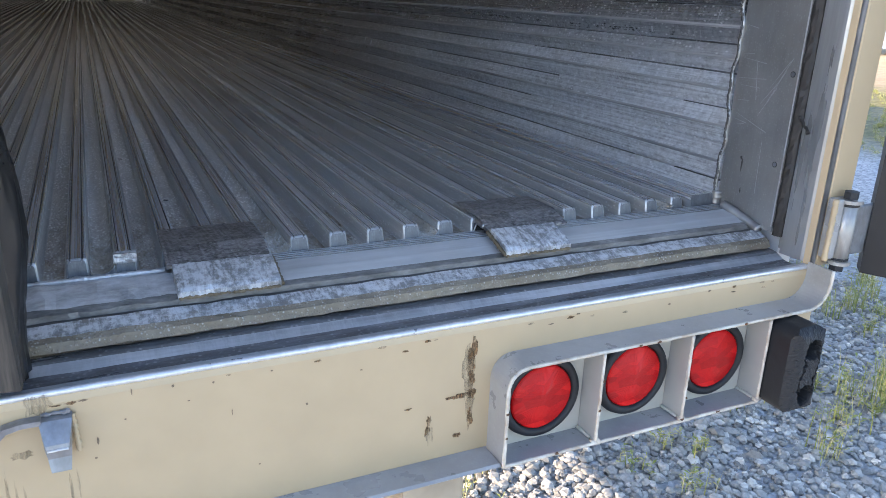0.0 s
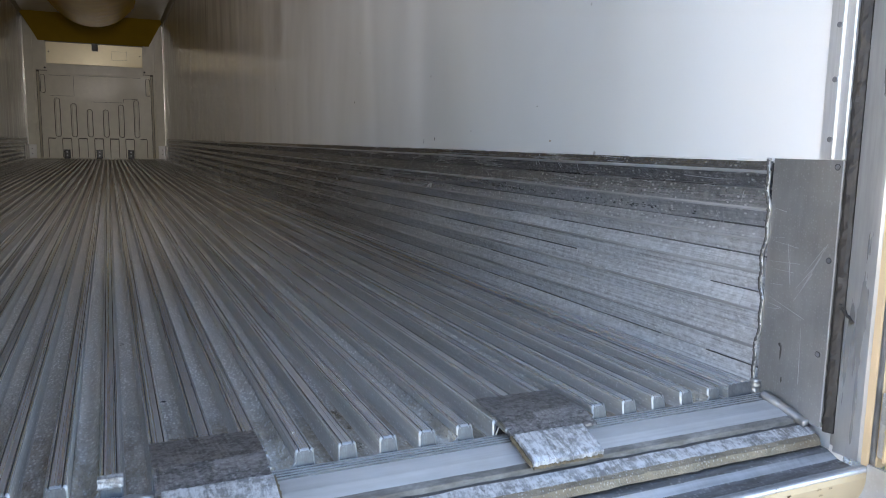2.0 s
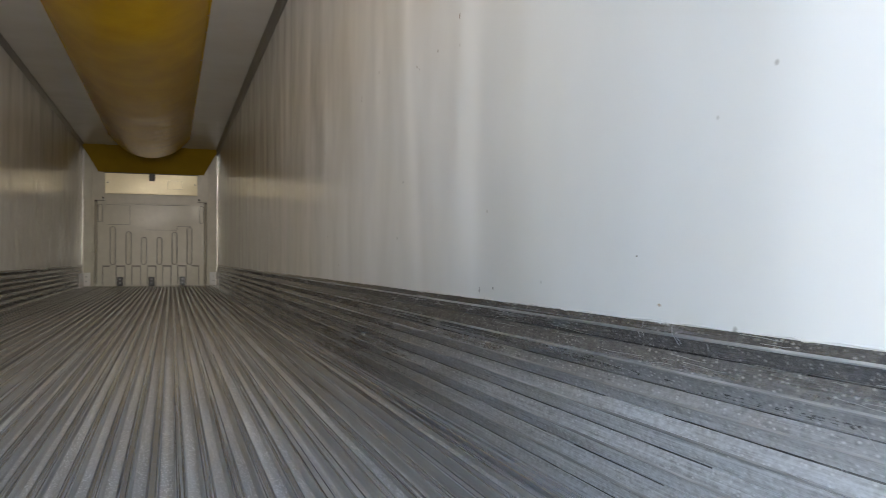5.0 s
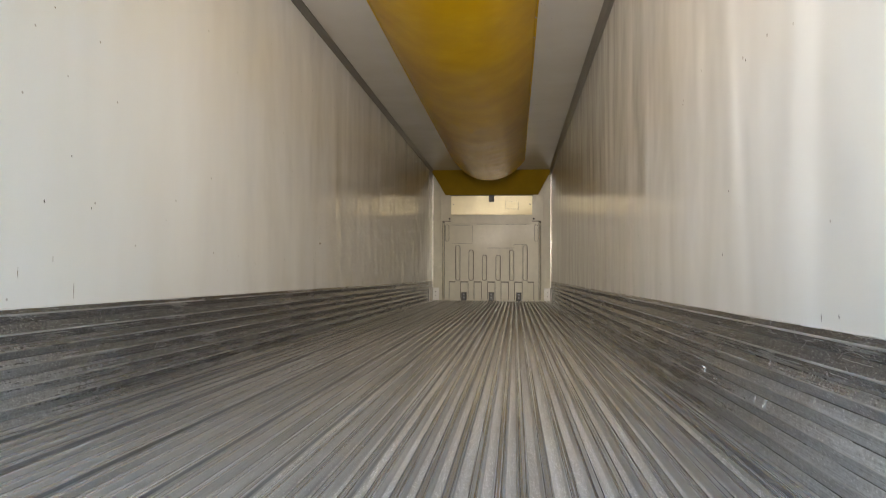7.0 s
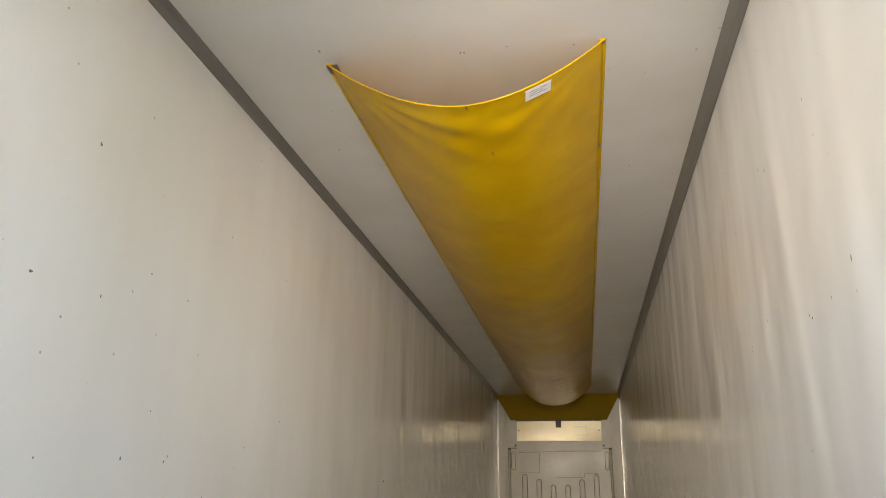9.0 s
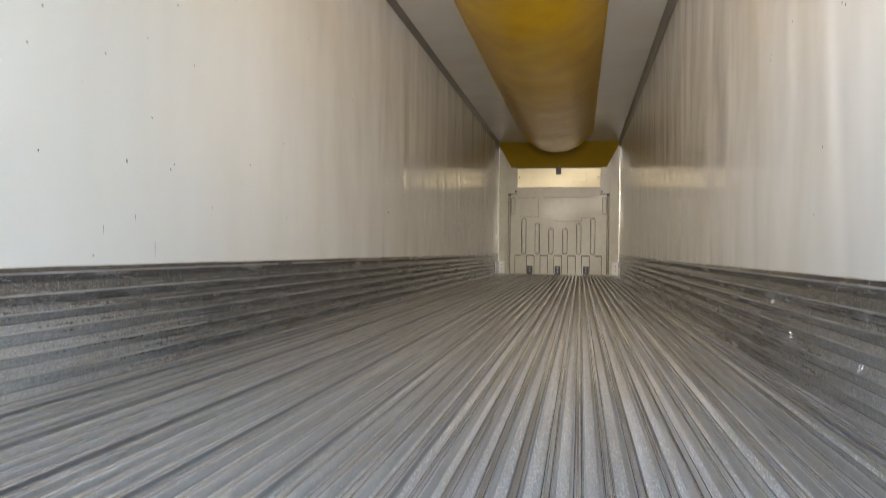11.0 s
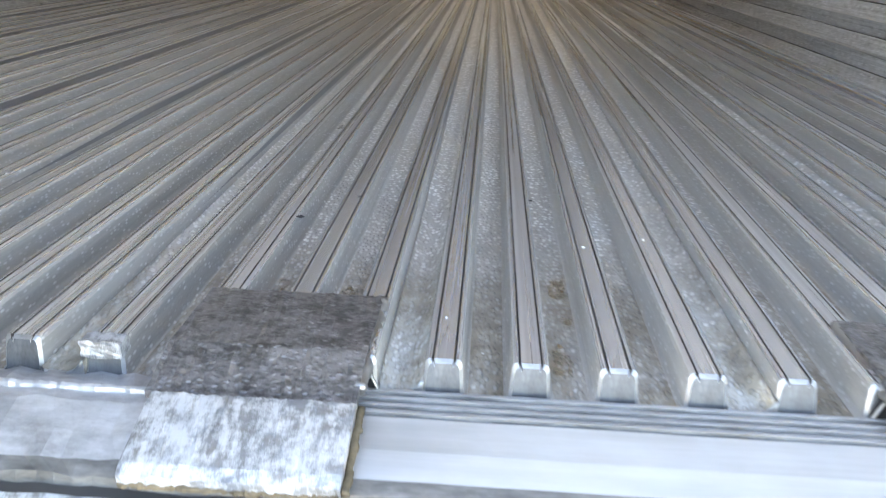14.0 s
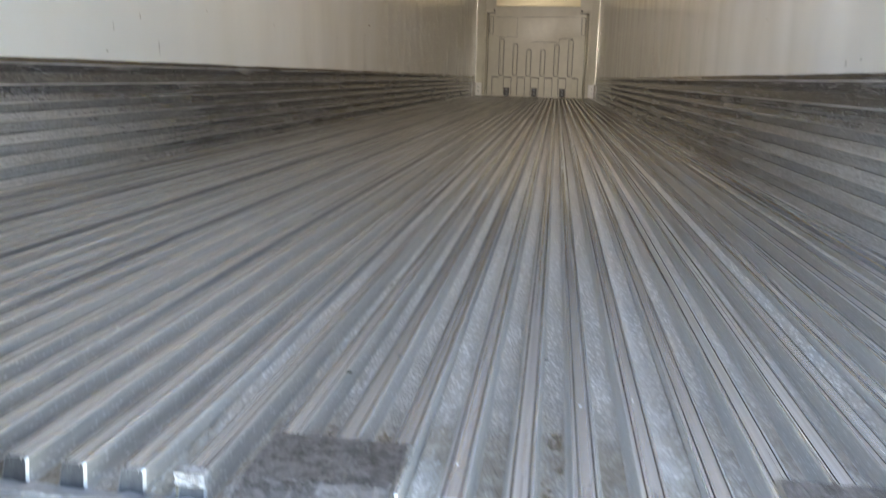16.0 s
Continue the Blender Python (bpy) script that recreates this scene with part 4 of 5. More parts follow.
# buffer rail below the sill
rail = thing("buffer_rail", "cream-painted steel buffer rail across the trailer rear", "buffer rail", (0, -0.225, 0))
rail_face = strip("rail_face", [(0.0, -0.288), (0.0, -0.092), (0.003, -0.083), (0.010, -0.078), (0.019, -0.079), (0.0195, -0.10), (0.012, -0.288)], -1.30, 1.27, M_CREAM, rail, 30)
rail_face.data.materials.append(M_CHANNEL)
for p in rail_face.data.polygons:                        # its top is rubbed bare
    p.material_index = 1 if p.center.y > 0.0042 and p.center.z > -0.1 else 0
strip("lower_flange", [(0.0, -0.2885), (-0.046, -0.2885), (-0.050, -0.292), (-0.046, -0.2955), (0.012, -0.2955), (0.012, -0.2885)], -1.30, 0.6055, M_GREYFRAME, rail, 12)
part("rail_cap", bead(along((-1.28, 0.0050, -0.0806), (1.25, 0.0050, -0.0806), 260), 0.0043, 17, 0.05, sides=12), M_TRIM, rail, "bare metal worn edge", smooth=True)


def stain(name, x, z, w, h, material, seed, y=-0.2256, normal="y"):
    """A thin flake of rust or grime with a ragged outline on an upright face."""
    rng = random.Random(seed)
    bm, ring = bmesh.new(), []
    for i in range(18):
        a, k = 2 * math.pi * i / 18, rng.uniform(0.55, 1.15)
        p, q = w / 2 * k * math.cos(a), h / 2 * k * math.sin(a)
        ring.append((p, q))
    for depth in (0, 1):
        d = 0.0004 * depth
        vs = [bm.verts.new((x + p, y - d, z + q) if normal == "y" else (y - d * normal, x + p, z + q)) for p, q in ring]
        bm.faces.new(vs)
    return part(name, bm, material)


k = Nodes("rust_smear")
M_SMEAR = k.finish(k.ramp(k.noise(90.0, 4), (0.3, (0.085, 0.042, 0.016)), (0.7, (0.27, 0.15, 0.062))), 0.8, 0.0, Alpha=k.ramp(k.noise((110.0, 1.0, 40.0), 6, rough=0.7), (0.36, 0.0), (0.60, 0.88)))
k = Nodes("thin_grime_run")
M_RUN = k.finish((0.30, 0.23, 0.14), 0.8, 0.0, Alpha=k.ramp(k.noise((110.0, 1.0, 16.0), 6, rough=0.7), (0.40, 0.0), (0.72, 0.5)))
RUNS = ((0.579, -0.116, 0.010, 0.040, M_SMEAR), (0.574, -0.140, 0.015, 0.055, M_SMEAR), (0.570, -0.150, 0.022, 0.080, M_RUN), (0.577, -0.166, 0.012, 0.030, M_SMEAR), (0.573, -0.190, 0.018, 0.060, M_RUN), (0.558, -0.192, 0.044, 0.009, M_SMEAR), (0.578, -0.190, 0.014, 0.022, M_SMEAR), (0.576, -0.230, 0.012, 0.042, M_SMEAR), (0.575, -0.215, 0.016, 0.080, M_RUN), (0.511, -0.222, 0.010, 0.018, M_SMEAR), (0.509, -0.238, 0.011, 0.016, M_SMEAR), (0.511, -0.246, 0.014, 0.034, M_RUN), (0.556, -0.256, 0.014, 0.010, M_SMEAR), (0.478, -0.196, 0.014, 0.004, M_SMEAR), (0.008, -0.150, 0.026, 0.012, M_RUN), (-0.012, -0.205, 0.004, 0.075, M_RUN), (-0.004, -0.20, 0.003, 0.05, M_RUN), (0.004, -0.215, 0.003, 0.05, M_RUN), (0.052, -0.21, 0.004, 0.06, M_RUN), (0.060, -0.205, 0.003, 0.05, M_RUN), (0.03, -0.092, 0.03, 0.03, M_RUN))
SPOTS = ((0.128, -0.094, 0.0022, 0.010, M_GRIME), (0.335, -0.155, 0.0035, 0.0035, M_GRIME), (0.086, -0.150, 0.003, 0.012, M_GRIME), (0.082, -0.172, 0.003, 0.003, M_GRIME), (0.22, -0.10, 0.003, 0.003, M_GRIME), (0.27, -0.23, 0.003, 0.002, M_GRIME), (0.19, -0.119, 0.003, 0.002, M_GRIME), (0.24, -0.146, 0.0015, 0.012, M_GRIME), (0.118, -0.128, 0.003, 0.002, M_GRIME), (0.41, -0.12, 0.003, 0.003, M_GRIME))
rng = random.Random(19)
for _ in range(26):                                      # chips and dirt along the rail's worn top edge
    SPOTS += ((rng.uniform(-0.1, 1.2), -0.0925 - 0.012 * rng.random() ** 2, rng.uniform(0.003, 0.016), rng.uniform(0.002, 0.005), rng.choice((M_SMEAR, M_RUN, M_GRIME))),)
for n, (x, z, w, h, m) in enumerate(RUNS + SPOTS):
    flake = stain("rust_stain", x, 0, w, h, m, n, y=-0.0006)
    flake.parent, flake.location.z = rail, z


def lamp_box():
    b = thing("tail_lamp_box", "grey steel box with three compartments for tail lamps", "lamp box", (0, -0.225, 0))
    d, t, z0, z1 = -0.050, 0.0045, -0.2955, -0.1355
    x0, x1, r = 0.608, 1.112, 0.035
    # outer band: left side, rounded corner and top in one bent plate
    outline = [(x0, z0)] + [(x0 + r - r * math.cos(a), z1 - r + r * math.sin(a)) for a in steps(0, math.pi / 2, 10)] + [(1.195, z1 + 0.002)]
    outline += [(1.195 + 0.041 * math.sin(a), z1 + 0.002 + 0.041 * (1 - math.cos(a))) for a in steps(0.1, math.pi / 2, 10)] + [(1.236, -0.070)]
    inner = []
    for i, (x, z) in enumerate(outline):
        a, c = Vector(outline[max(0, i - 1)]), Vector(outline[min(len(outline) - 1, i + 1)])
        n = (c - a).normalized()
        inner.append((x + n.y * t, z - n.x * t))
    bm = bmesh.new()
    loops = [[bm.verts.new((x, y, z)) for x, z in line] for line in (outline, inner) for y in (0.0, d)]
    for i in range(len(outline) - 1):
        for p, q in ((0, 1), (1, 3), (3, 2), (2, 0)):
            bm.faces.new((loops[p][i], loops[p][i + 1], loops[q][i + 1], loops[q][i]))
    for i in (0, -1):
        bm.faces.new([loops[k][i] for k in (0, 1, 3, 2)])
    part("bent_surround", bm, M_GREYFRAME, b)
    part("bottom_plate", boxed(x0, x1, d, 0.0, z0, z0 + t, bevel=0.0012), M_GREYFRAME, b)
    plate = [(x0 + t, z0 + t)] + [(x0 + r - (r - t) * math.cos(a), z1 - r + (r - t) * math.sin(a)) for a in steps(0, math.pi / 2, 8)] + [(x1, z1 - t), (x1, z0 + t)]
    part("back_plate", sweep(plate, "y", (-0.0045, -0.0005)), M_GREYCREAM, b)
    for x in (0.772, 0.942, 1.110):
        part("divider", boxed(x - t / 2, x + t / 2, d, -0.005, z0 + t, z1 - t * 0.5, bevel=0.001), M_DIVIDER, b)
    # rounded front edges, their paint chipped to rust
    middle = [((xa + xb) / 2, d, (za + zb) / 2) for (xa, za), (xb, zb) in zip(outline, inner)]
    edge = [p for a, c in zip(middle, middle[1:]) for p in along(a, c, max(2, int(math.dist(a, c) / 0.008)))[:-1]] + [middle[-1]]
    part("edge_surround", bead(edge, 0.0029, 51, 0.10, sides=8), M_EDGE, b, "chipped pale edge paint", smooth=True)
    part("edge_bottom", bead(along((x0, d, z0 + t / 2), (x1, d, z0 + t / 2), 60), 0.0029, 52, 0.10, sides=8), M_EDGE, b, "chipped pale edge paint", smooth=True)
    for n, x in enumerate((0.772, 0.942, 1.110)):
        part("edge_divider", bead(along((x, d, z0 + t), (x, d, z1 - t), 24), 0.0027, 53 + n, 0.10, sides=8), M_EDGE, b, smooth=True)
        part("corner_weld", bead(along((x - 0.007, d + 0.001, z0 + t + 0.001), (x + 0.007, d + 0.001, z0 + t + 0.001), 6), 0.0042, 63 + n, 0.25, sides=8), M_EDGE, b, smooth=True)
    for n, x in enumerate((0.768, 0.938, 1.106)):
        part("corner_weld", bead(along((x, -0.006, z0 + t + 0.003), (x, d + 0.008, z0 + t + 0.003), 12), 0.0026, 40 + n, 0.2), M_GREYCREAM, b, smooth=True)
    for n, (x, z, l) in enumerate(((0.873, z1 - 0.002, 0.012), (0.836, z1 - 0.002, 0.005), (0.942, z0 + 0.006, 0.007), (0.772, z0 + 0.06, 0.004), (0.774, z0 + 0.11, 0.003), (0.611, z0 + 0.05, 0.004), (0.610, z0 + 0.09, 0.003), (0.70, z0 + 0.003, 0.006), (1.02, z0 + 0.003, 0.008), (0.944, z0 + 0.045, 0.003), (1.05, z1 - 0.001, 0.006))):
        part("rust_chip", bead(along((x - l / 2, d - 0.0024, z), (x + l / 2, d - 0.0024, z + 0.0008), 4), 0.0016, 80 + n, 0.5, sides=6), M_RUST, b)
    return b


lamp_box()


def tail_lamp(x):
    l = thing("tail_lamp", "round red tail lamp in a black rubber grommet", "tail lamp", (x, -0.2298, -0.2135), group="tail lamps")
    bm = bmesh.new()
    prof = [(0.0535, -0.004), (0.055, -0.012), (0.060, -0.0145), (0.066, -0.012), (0.0685, -0.005), (0.0685, 0.0)]
    rings = [[bm.verts.new((r * math.cos(a), y, r * math.sin(a))) for a in steps(0, 2 * math.pi, 48)[:-1]] for r, y in prof]
    for a, c in zip(rings, rings[1:]):
        for n in range(48):
            bm.faces.new((a[n], a[(n + 1) % 48], c[(n + 1) % 48], c[n]))
    part("grommet", bm, M_RUBBER, l, "black rubber grommet", smooth=True)
    bm = bmesh.new()
    prof = [(0.0533, -0.003), (0.0525, -0.0105), (0.049, -0.013), (0.03, -0.0155), (0.012, -0.0165)]
    rings = [[bm.verts.new((r * math.cos(a), y, r * math.sin(a))) for a in steps(0, 2 * math.pi, 48)[:-1]] for r, y in prof]
    for a, c in zip(rings, rings[1:]):
        for n in range(48):
            bm.faces.new((a[n], a[(n + 1) % 48], c[(n + 1) % 48], c[n]))
    bm.faces.new(rings[-1])
    part("lens", bm, M_LENS, l, "ribbed red plastic lens", smooth=True)
    return l


for x in (0.690, 0.862, 1.030):
    tail_lamp(x)


def dock_bumper():
    """A moulded block; its worn front has two deep ragged holes, torn grooves and a gash."""
    d = thing("dock_bumper", "chipped black rubber dock bumper with two deep holes", "dock bumper", (1.1525, -0.225, -0.2215))
    nx, nz, hx, z0, z1, deep = 36, 74, 0.037, -0.076, 0.080, 0.105
    bm, rng = bmesh.new(), random.Random(8)
    grid = []
    for j in range(nz + 1):
        row = []
        for i in range(nx + 1):
            x, z = -hx + 2 * hx * i / nx, z0 + (z1 - z0) * j / nz
            edge = min(hx - abs(x), z - z0, z1 - z)
            corner = math.hypot(max(0, abs(x) - hx + 0.022), max(0, abs(z - 0.002) - 0.056))
            y = -deep + (0.016 * (1 - edge / 0.02) ** 2 if edge < 0.02 else 0)
            rag = 0.0028 * noise.noise(Vector((x, 0.3, z)) * 160)
            for hz in (0.043, -0.041):
                r = math.hypot(x - 0.003, (z - hz) * 0.9) + rag
                if r < 0.0165:
                    y = max(y, -deep + 0.045 * min(1, (0.0165 - r) / 0.004))
            web = abs(z) < 0.036
            for gx, w, g in ((-0.013, 0.0022, 0.006), (0.018, 0.0018, 0.008)):
                off = abs(x - gx - 0.003 * math.sin(z * 90) + rag * 2)
                if web and off < w:
                    y += g
            gash = abs(x - 0.030 + 0.35 * (z + 0.012)) + rag * 1.5
            if gash < 0.0032 and -0.030 < z < 0.012:
                y += 0.018
            j2 = 0 if edge < 0.001 else 1
            pull = 0.022 / corner if corner > 0.022 else 1.0    # rounded corners
            px = math.copysign(hx - 0.022 + (abs(x) - hx + 0.022) * pull, x) if abs(x) > hx - 0.022 and pull < 1 else x
            pz = 0.002 + math.copysign(0.056 + (abs(z - 0.002) - 0.056) * pull, z - 0.002) if pull < 1 else z
            row.append(bm.verts.new((px + j2 * rng.gauss(0, 0.0004), y + j2 * rng.gauss(0, 0.0005), pz + j2 * rng.gauss(0, 0.0003))))
        grid.append(row)
    for a, b in zip(grid, grid[1:]):
        for i in range(nx):
            bm.faces.new((a[i], a[i + 1], b[i + 1], b[i]))
    rim = grid[0] + [r[-1] for r in grid[1:]] + grid[-1][-2::-1] + [r[0] for r in grid[-2:0:-1]]
    back = [bm.verts.new((v.co.x, -0.0005, v.co.z)) for v in rim]
    for n in range(len(rim)):
        m = (n + 1) % len(rim)
        bm.faces.new((rim[n], rim[m], back[m], back[n]))
    bm.faces.new(back)
    part("block", bm, M_RUBBER, d)
    for z in (0.043, -0.041):
        part("bolt", rod(bmesh.new(), (0.003, -0.0595, z), (0.003, -0.066, z), 0.009, sides=6), M_RUST, d)


dock_bumper()


def lock_keeper():
    k = thing("lock_keeper", "zinc-plated lock rod keeper welded to the buffer rail", "lock keeper", (0.0, -0.2258, 0.0))
    claw = [(-0.0005, -0.104), (-0.012, -0.106), (-0.030, -0.127), (-0.0315, -0.1325), (-0.0215, -0.1365), (-0.0195, -0.150), (-0.0245, -0.165), (-0.0195, -0.1685), (-0.0135, -0.152), (-0.015, -0.134), (-0.004, -0.120), (-0.0005, -0.119)]
    for x0, x1 in ((0.033, 0.061), (-0.075, -0.047)):
        xm = (x0 + x1) / 2
        bm = sweep(claw, "x", steps(x0, x1, 6))
        for v in bm.verts:                                # narrower towards its tip
            down = -0.104 - v.co.z
            v.co.x = xm + (v.co.x - xm) * (1.25 - 16.0 * down if down < 0.031 else 1.0 - 9.0 * (down - 0.031))
        part("claw", bm, M_ZINC, k)
        part("claw_lip", bead(along((xm - 0.0105, -0.0318, -0.1328), (xm + 0.0105, -0.0318, -0.1328), 8), 0.0013, 9, 0.1), M_TRIM, k, "bright bent edge", smooth=True)
    bm, pts = bmesh.new(), [(0.0325, -0.1030), (0.012, -0.1030), (-0.006, -0.1065), (-0.020, -0.1200), (-0.0465, -0.1290), (-0.0465, -0.1350), (-0.016, -0.1270), (-0.002, -0.1125), (0.012, -0.1090), (0.0325, -0.1090)]
    rings = [[bm.verts.new((x, y, z)) for x, z in pts] for y in (-0.0005, -0.014)]
    for n in range(len(pts)):
        m = (n + 1) % len(pts)
        bm.faces.new((rings[0][n], rings[0][m], rings[1][m], rings[1][n]))
    bm.faces.new(rings[0])
    bm.faces.new(rings[1][::-1])
    part("strap", bm, M_ZINC, k)
    part("weld_bead", bead(along((0.064, -0.003, -0.106), (0.0665, -0.003, -0.155), 24), 0.0032, 6, 0.2), M_CREAM, k, smooth=True)
    part("top_weld", bead(along((0.032, -0.003, -0.102), (0.062, -0.003, -0.102), 10), 0.0026, 8, 0.4), M_ZINC, k)
    part("cam_shelf", boxed(-0.12, -0.0765, -0.030, -0.0005, -0.152, -0.146, bevel=0.002), M_RUST, k)


lock_keeper()

# ---------------------------------------------------------------- rear door frame
frame_right = thing("door_frame", "grey and cream steel rear door frame post", "door frame", (0, 0, 0), kind="structure")
part("side_plate", boxed(1.2305, 1.262, REAR - 0.004, -0.0005, -0.04, SCUFF_TOP + 0.002, bevel=0.0008), M_PLATE, frame_right, "scratched plain aluminium plate")
part("edge_lip", boxed(1.2292, 1.2306, -0.1400, -0.1375, -0.03, SCUFF_TOP + 0.001, bevel=0.0004), M_TRIM, frame_right, "bright bent plate edge")
for n, (y, z, w, h) in enumerate(((-0.0470, 0.066, 0.004, 0.030), (-0.0440, 0.080, 0.006, 0.008), (-0.0530, 0.018, 0.003, 0.012))):
    stain("dirt_mark", y, z, w, h, M_GROOVE, 60 + n, y=1.2302, normal=1).parent = frame_right
part("wavy_weld", bead([(1.2285 + 0.0, 0.0045 + 0.004 * math.sin(z * 37) + 0.002 * math.sin(z * 113), z) for z in steps(-0.015, 0.407, 110)], 0.0040, 12, 0.07), M_WELD, frame_right, smooth=True)
part("weld_crack", bead([(1.2258, 0.0040 + 0.004 * math.sin(z * 37) + 0.002 * math.sin(z * 113), z) for z in steps(-0.012, 0.405, 150)], 0.0023, 15, 0.3), M_GROOVE, frame_right, "dark crack along the seam")
part("corner_weld", bead([(1.225, -0.002, z) for z in steps(-0.022, 0.004, 10)], 0.0095, 13, 0.12, sides=10), M_WELD, frame_right, smooth=True)
for n, (y, z) in enumerate(((-0.122, 0.083), (-0.127, 0.243), (-0.128, 0.396))):
    part("rivet", rod(bmesh.new(), (1.2312, y, z), (1.2288, y, z), 0.0046, 0.0036, sides=14), M_ZINC, frame_right)
    part("rivet_ring", rod(bmesh.new(), (1.2304, y, z), (1.2298, y, z), 0.0052, sides=14), M_TYRE, frame_right)
trim_outline = [(1.2305, -0.1385), (1.2275, -0.137), (1.2275, -0.122), (1.2235, -0.120), (1.2235, -0.111), (1.2275, -0.108), (1.2275, -0.094), (1.2455, -0.092), (1.2455, -0.1385)]
part("corner_trim", sweep(trim_outline, "z", steps(SCUFF_TOP + 0.004, HEIGHT, 8)), M_TRIM, frame_right, "aluminium corner trim")
for z in (0.44, 0.535, 0.62, 0.80, 1.0, 1.3, 1.6, 2.0, 2.4):
    part("trim_screw", rod(bmesh.new(), (1.2235, -0.1155, z), (1.2205, -0.1155, z), 0.0045, sides=10), M_ZINC, frame_right)
rng = random.Random(31)
seal = sweep([(1.234, -0.1395), (1.2320, -0.146), (1.2345, -0.1525), (1.2385, -0.1570), (1.262, -0.158), (1.262, -0.1395)], "z", steps(-0.045, HEIGHT, 300), wobble=lambda n, s, a, b: (a + (rng.gauss(0, 0.0007) if n < 4 else 0), b + (rng.gauss(0, 0.0007) if 0 < n < 4 else 0)))
part("seal_strip", seal, M_SEAL, frame_right, "torn dirty sealant strip")
post_outline = [(1.2398, -0.1585), (1.2402, -0.175), (1.2410, -0.190), (1.2428, -0.202), (1.2465, -0.2075), (1.300, -0.2075), (1.300, -0.1355), (1.2625, -0.1355), (1.2625, -0.1585)]
part("post", sweep(post_outline, "z", [-0.075, 0.5, 1.5, HEIGHT + 0.05]), M_POSTGREY, frame_right, "bare grey post side")
part("post_face", sweep([(1.2435, -0.208), (1.2455, -0.216), (1.2500, -0.2245), (1.2545, -0.228), (1.3040, -0.228), (1.3040, -0.208)], "z", [-0.078, 0.5, 1.5, HEIGHT + 0.08]), M_CREAM, frame_right, "cream-painted rear post face")
part("corner_fill", boxed(1.2430, 1.2690, -0.2264, -0.2085, -0.104, -0.0785, bevel=0.003), M_GREYFRAME, frame_right)
part("edge_bead", rod(bmesh.new(), (1.2485, -0.2235, -0.078), (1.2485, -0.2235, HEIGHT), 0.0042, sides=10), M_ZINC, frame_right, smooth=True)
part("side_post", boxed(-1.304, -1.2465, -0.228, -0.1355, -0.075, HEIGHT + 0.08), M_CREAM, frame_right)
part("header", boxed(-1.246, 1.2395, -0.228, -0.1355, HEIGHT - 0.04, HEIGHT + 0.08), M_CREAM, frame_right)
part("seal_flap", bead(along((1.236, -0.150, 0.175), (1.230, -0.180, 0.150), 10), 0.0025, 3, 0.5), M_SEAL, frame_right)

roof = part("roof", boxed(-1.304, 1.304, -0.1355, LENGTH + 0.12, HEIGHT + 0.0805, HEIGHT + 0.13, bevel=0.01), M_FARWHITE)
tagged(roof, "white trailer roof skin", "roof", kind="structure")
under = part("underframe", boxed(-1.25, 1.25, -0.2, LENGTH, -0.27, -0.1605), M_TYRE)
tagged(under, "dark trailer underframe", "underframe", kind="structure")


def hinge():
    h = thing("door_hinge", "weathered steel door hinge with a bolted barrel", "hinge", (1.281, -0.247, -0.011))
    barrel = part("barrel", rod(bmesh.new(), (0, 0, -0.052), (0, 0, 0.052), 0.0155, sides=24), M_HINGE, h, smooth=True)
    for z in (-0.058, 0.052):
        part("washer", rod(bmesh.new(), (0, 0, z), (0, 0, z + 0.006), 0.021, sides=20), M_HINGE, barrel)
    for z in (-0.0505, 0.0465):
        part("grease_ring", rod(bmesh.new(), (0, 0, z), (0, 0, z + 0.004), 0.0162, sides=24), M_TYRE, barrel, smooth=True)
    part("bolt_head", rod(bmesh.new(), (0, 0, 0.0585), (0, 0, 0.071), 0.0125, sides=6), M_TYRE, barrel)
    part("nut", rod(bmesh.new(), (0, 0, -0.071), (0, 0, -0.0585), 0.0125, sides=6), M_TYRE, barrel)
    part("frame_leaf", boxed(-0.034, -0.0155, -0.004, 0.018, -0.048, 0.060, bevel=0.006), M_GREYFRAME, h)
    part("leaf_weld", bead(along((-0.036, 0.0, -0.05), (-0.036, 0.0, 0.06), 30), 0.005, 5, 0.1), M_CREAM, h, smooth=True)
    part("door_strap", boxed(0.0155, 0.075, -0.004, 0.008, -0.045, 0.045, bevel=0.004), M_ZINC, h)


hinge()


def rear_door(name, label, width, m, sign, rubber):
    """A trailer door: from its hinge edge along +x*sign, inner face to +y."""
    d = thing(name, label, "trailer door", kind="structure")
    d.matrix_world = m
    xs = lambda a, b: sorted((sign * a, sign * b))  # noqa: E731
    part("panel", boxed(*xs(0.03, width - 0.03), -0.045, 0.045, -0.05, HEIGHT - 0.05, bevel=0.006), M_DOORSKIN, d)
    rng = random.Random(4)
    for a in (0.0, width - 0.035):
        outline = [(sign * (a + p), q) for p, q in ((0.0, -0.04), (0.035, -0.046), (0.037, -0.032), (0.031, -0.027), (0.031, -0.022), (0.037, -0.017), (0.038, 0.0), (0.032, 0.006), (0.032, 0.011), (0.037, 0.017), (0.036, 0.05), (0.022, 0.062), (0.016, 0.056), (0.008, 0.066), (0.0, 0.058), (-0.004, 0.01))]
        part("edge_gasket", sweep(outline, "z", steps(-0.062, HEIGHT - 0.03, 30), wobble=lambda n, s, p, q: (p + rng.gauss(0, 0.0008), q + rng.gauss(0, 0.0008))), rubber, d, "black rubber edge gasket")
    part("bottom_gasket", boxed(*xs(0.035, width - 0.035), -0.03, 0.05, -0.064, -0.0505, bevel=0.006), M_GASKET, d)
    return d


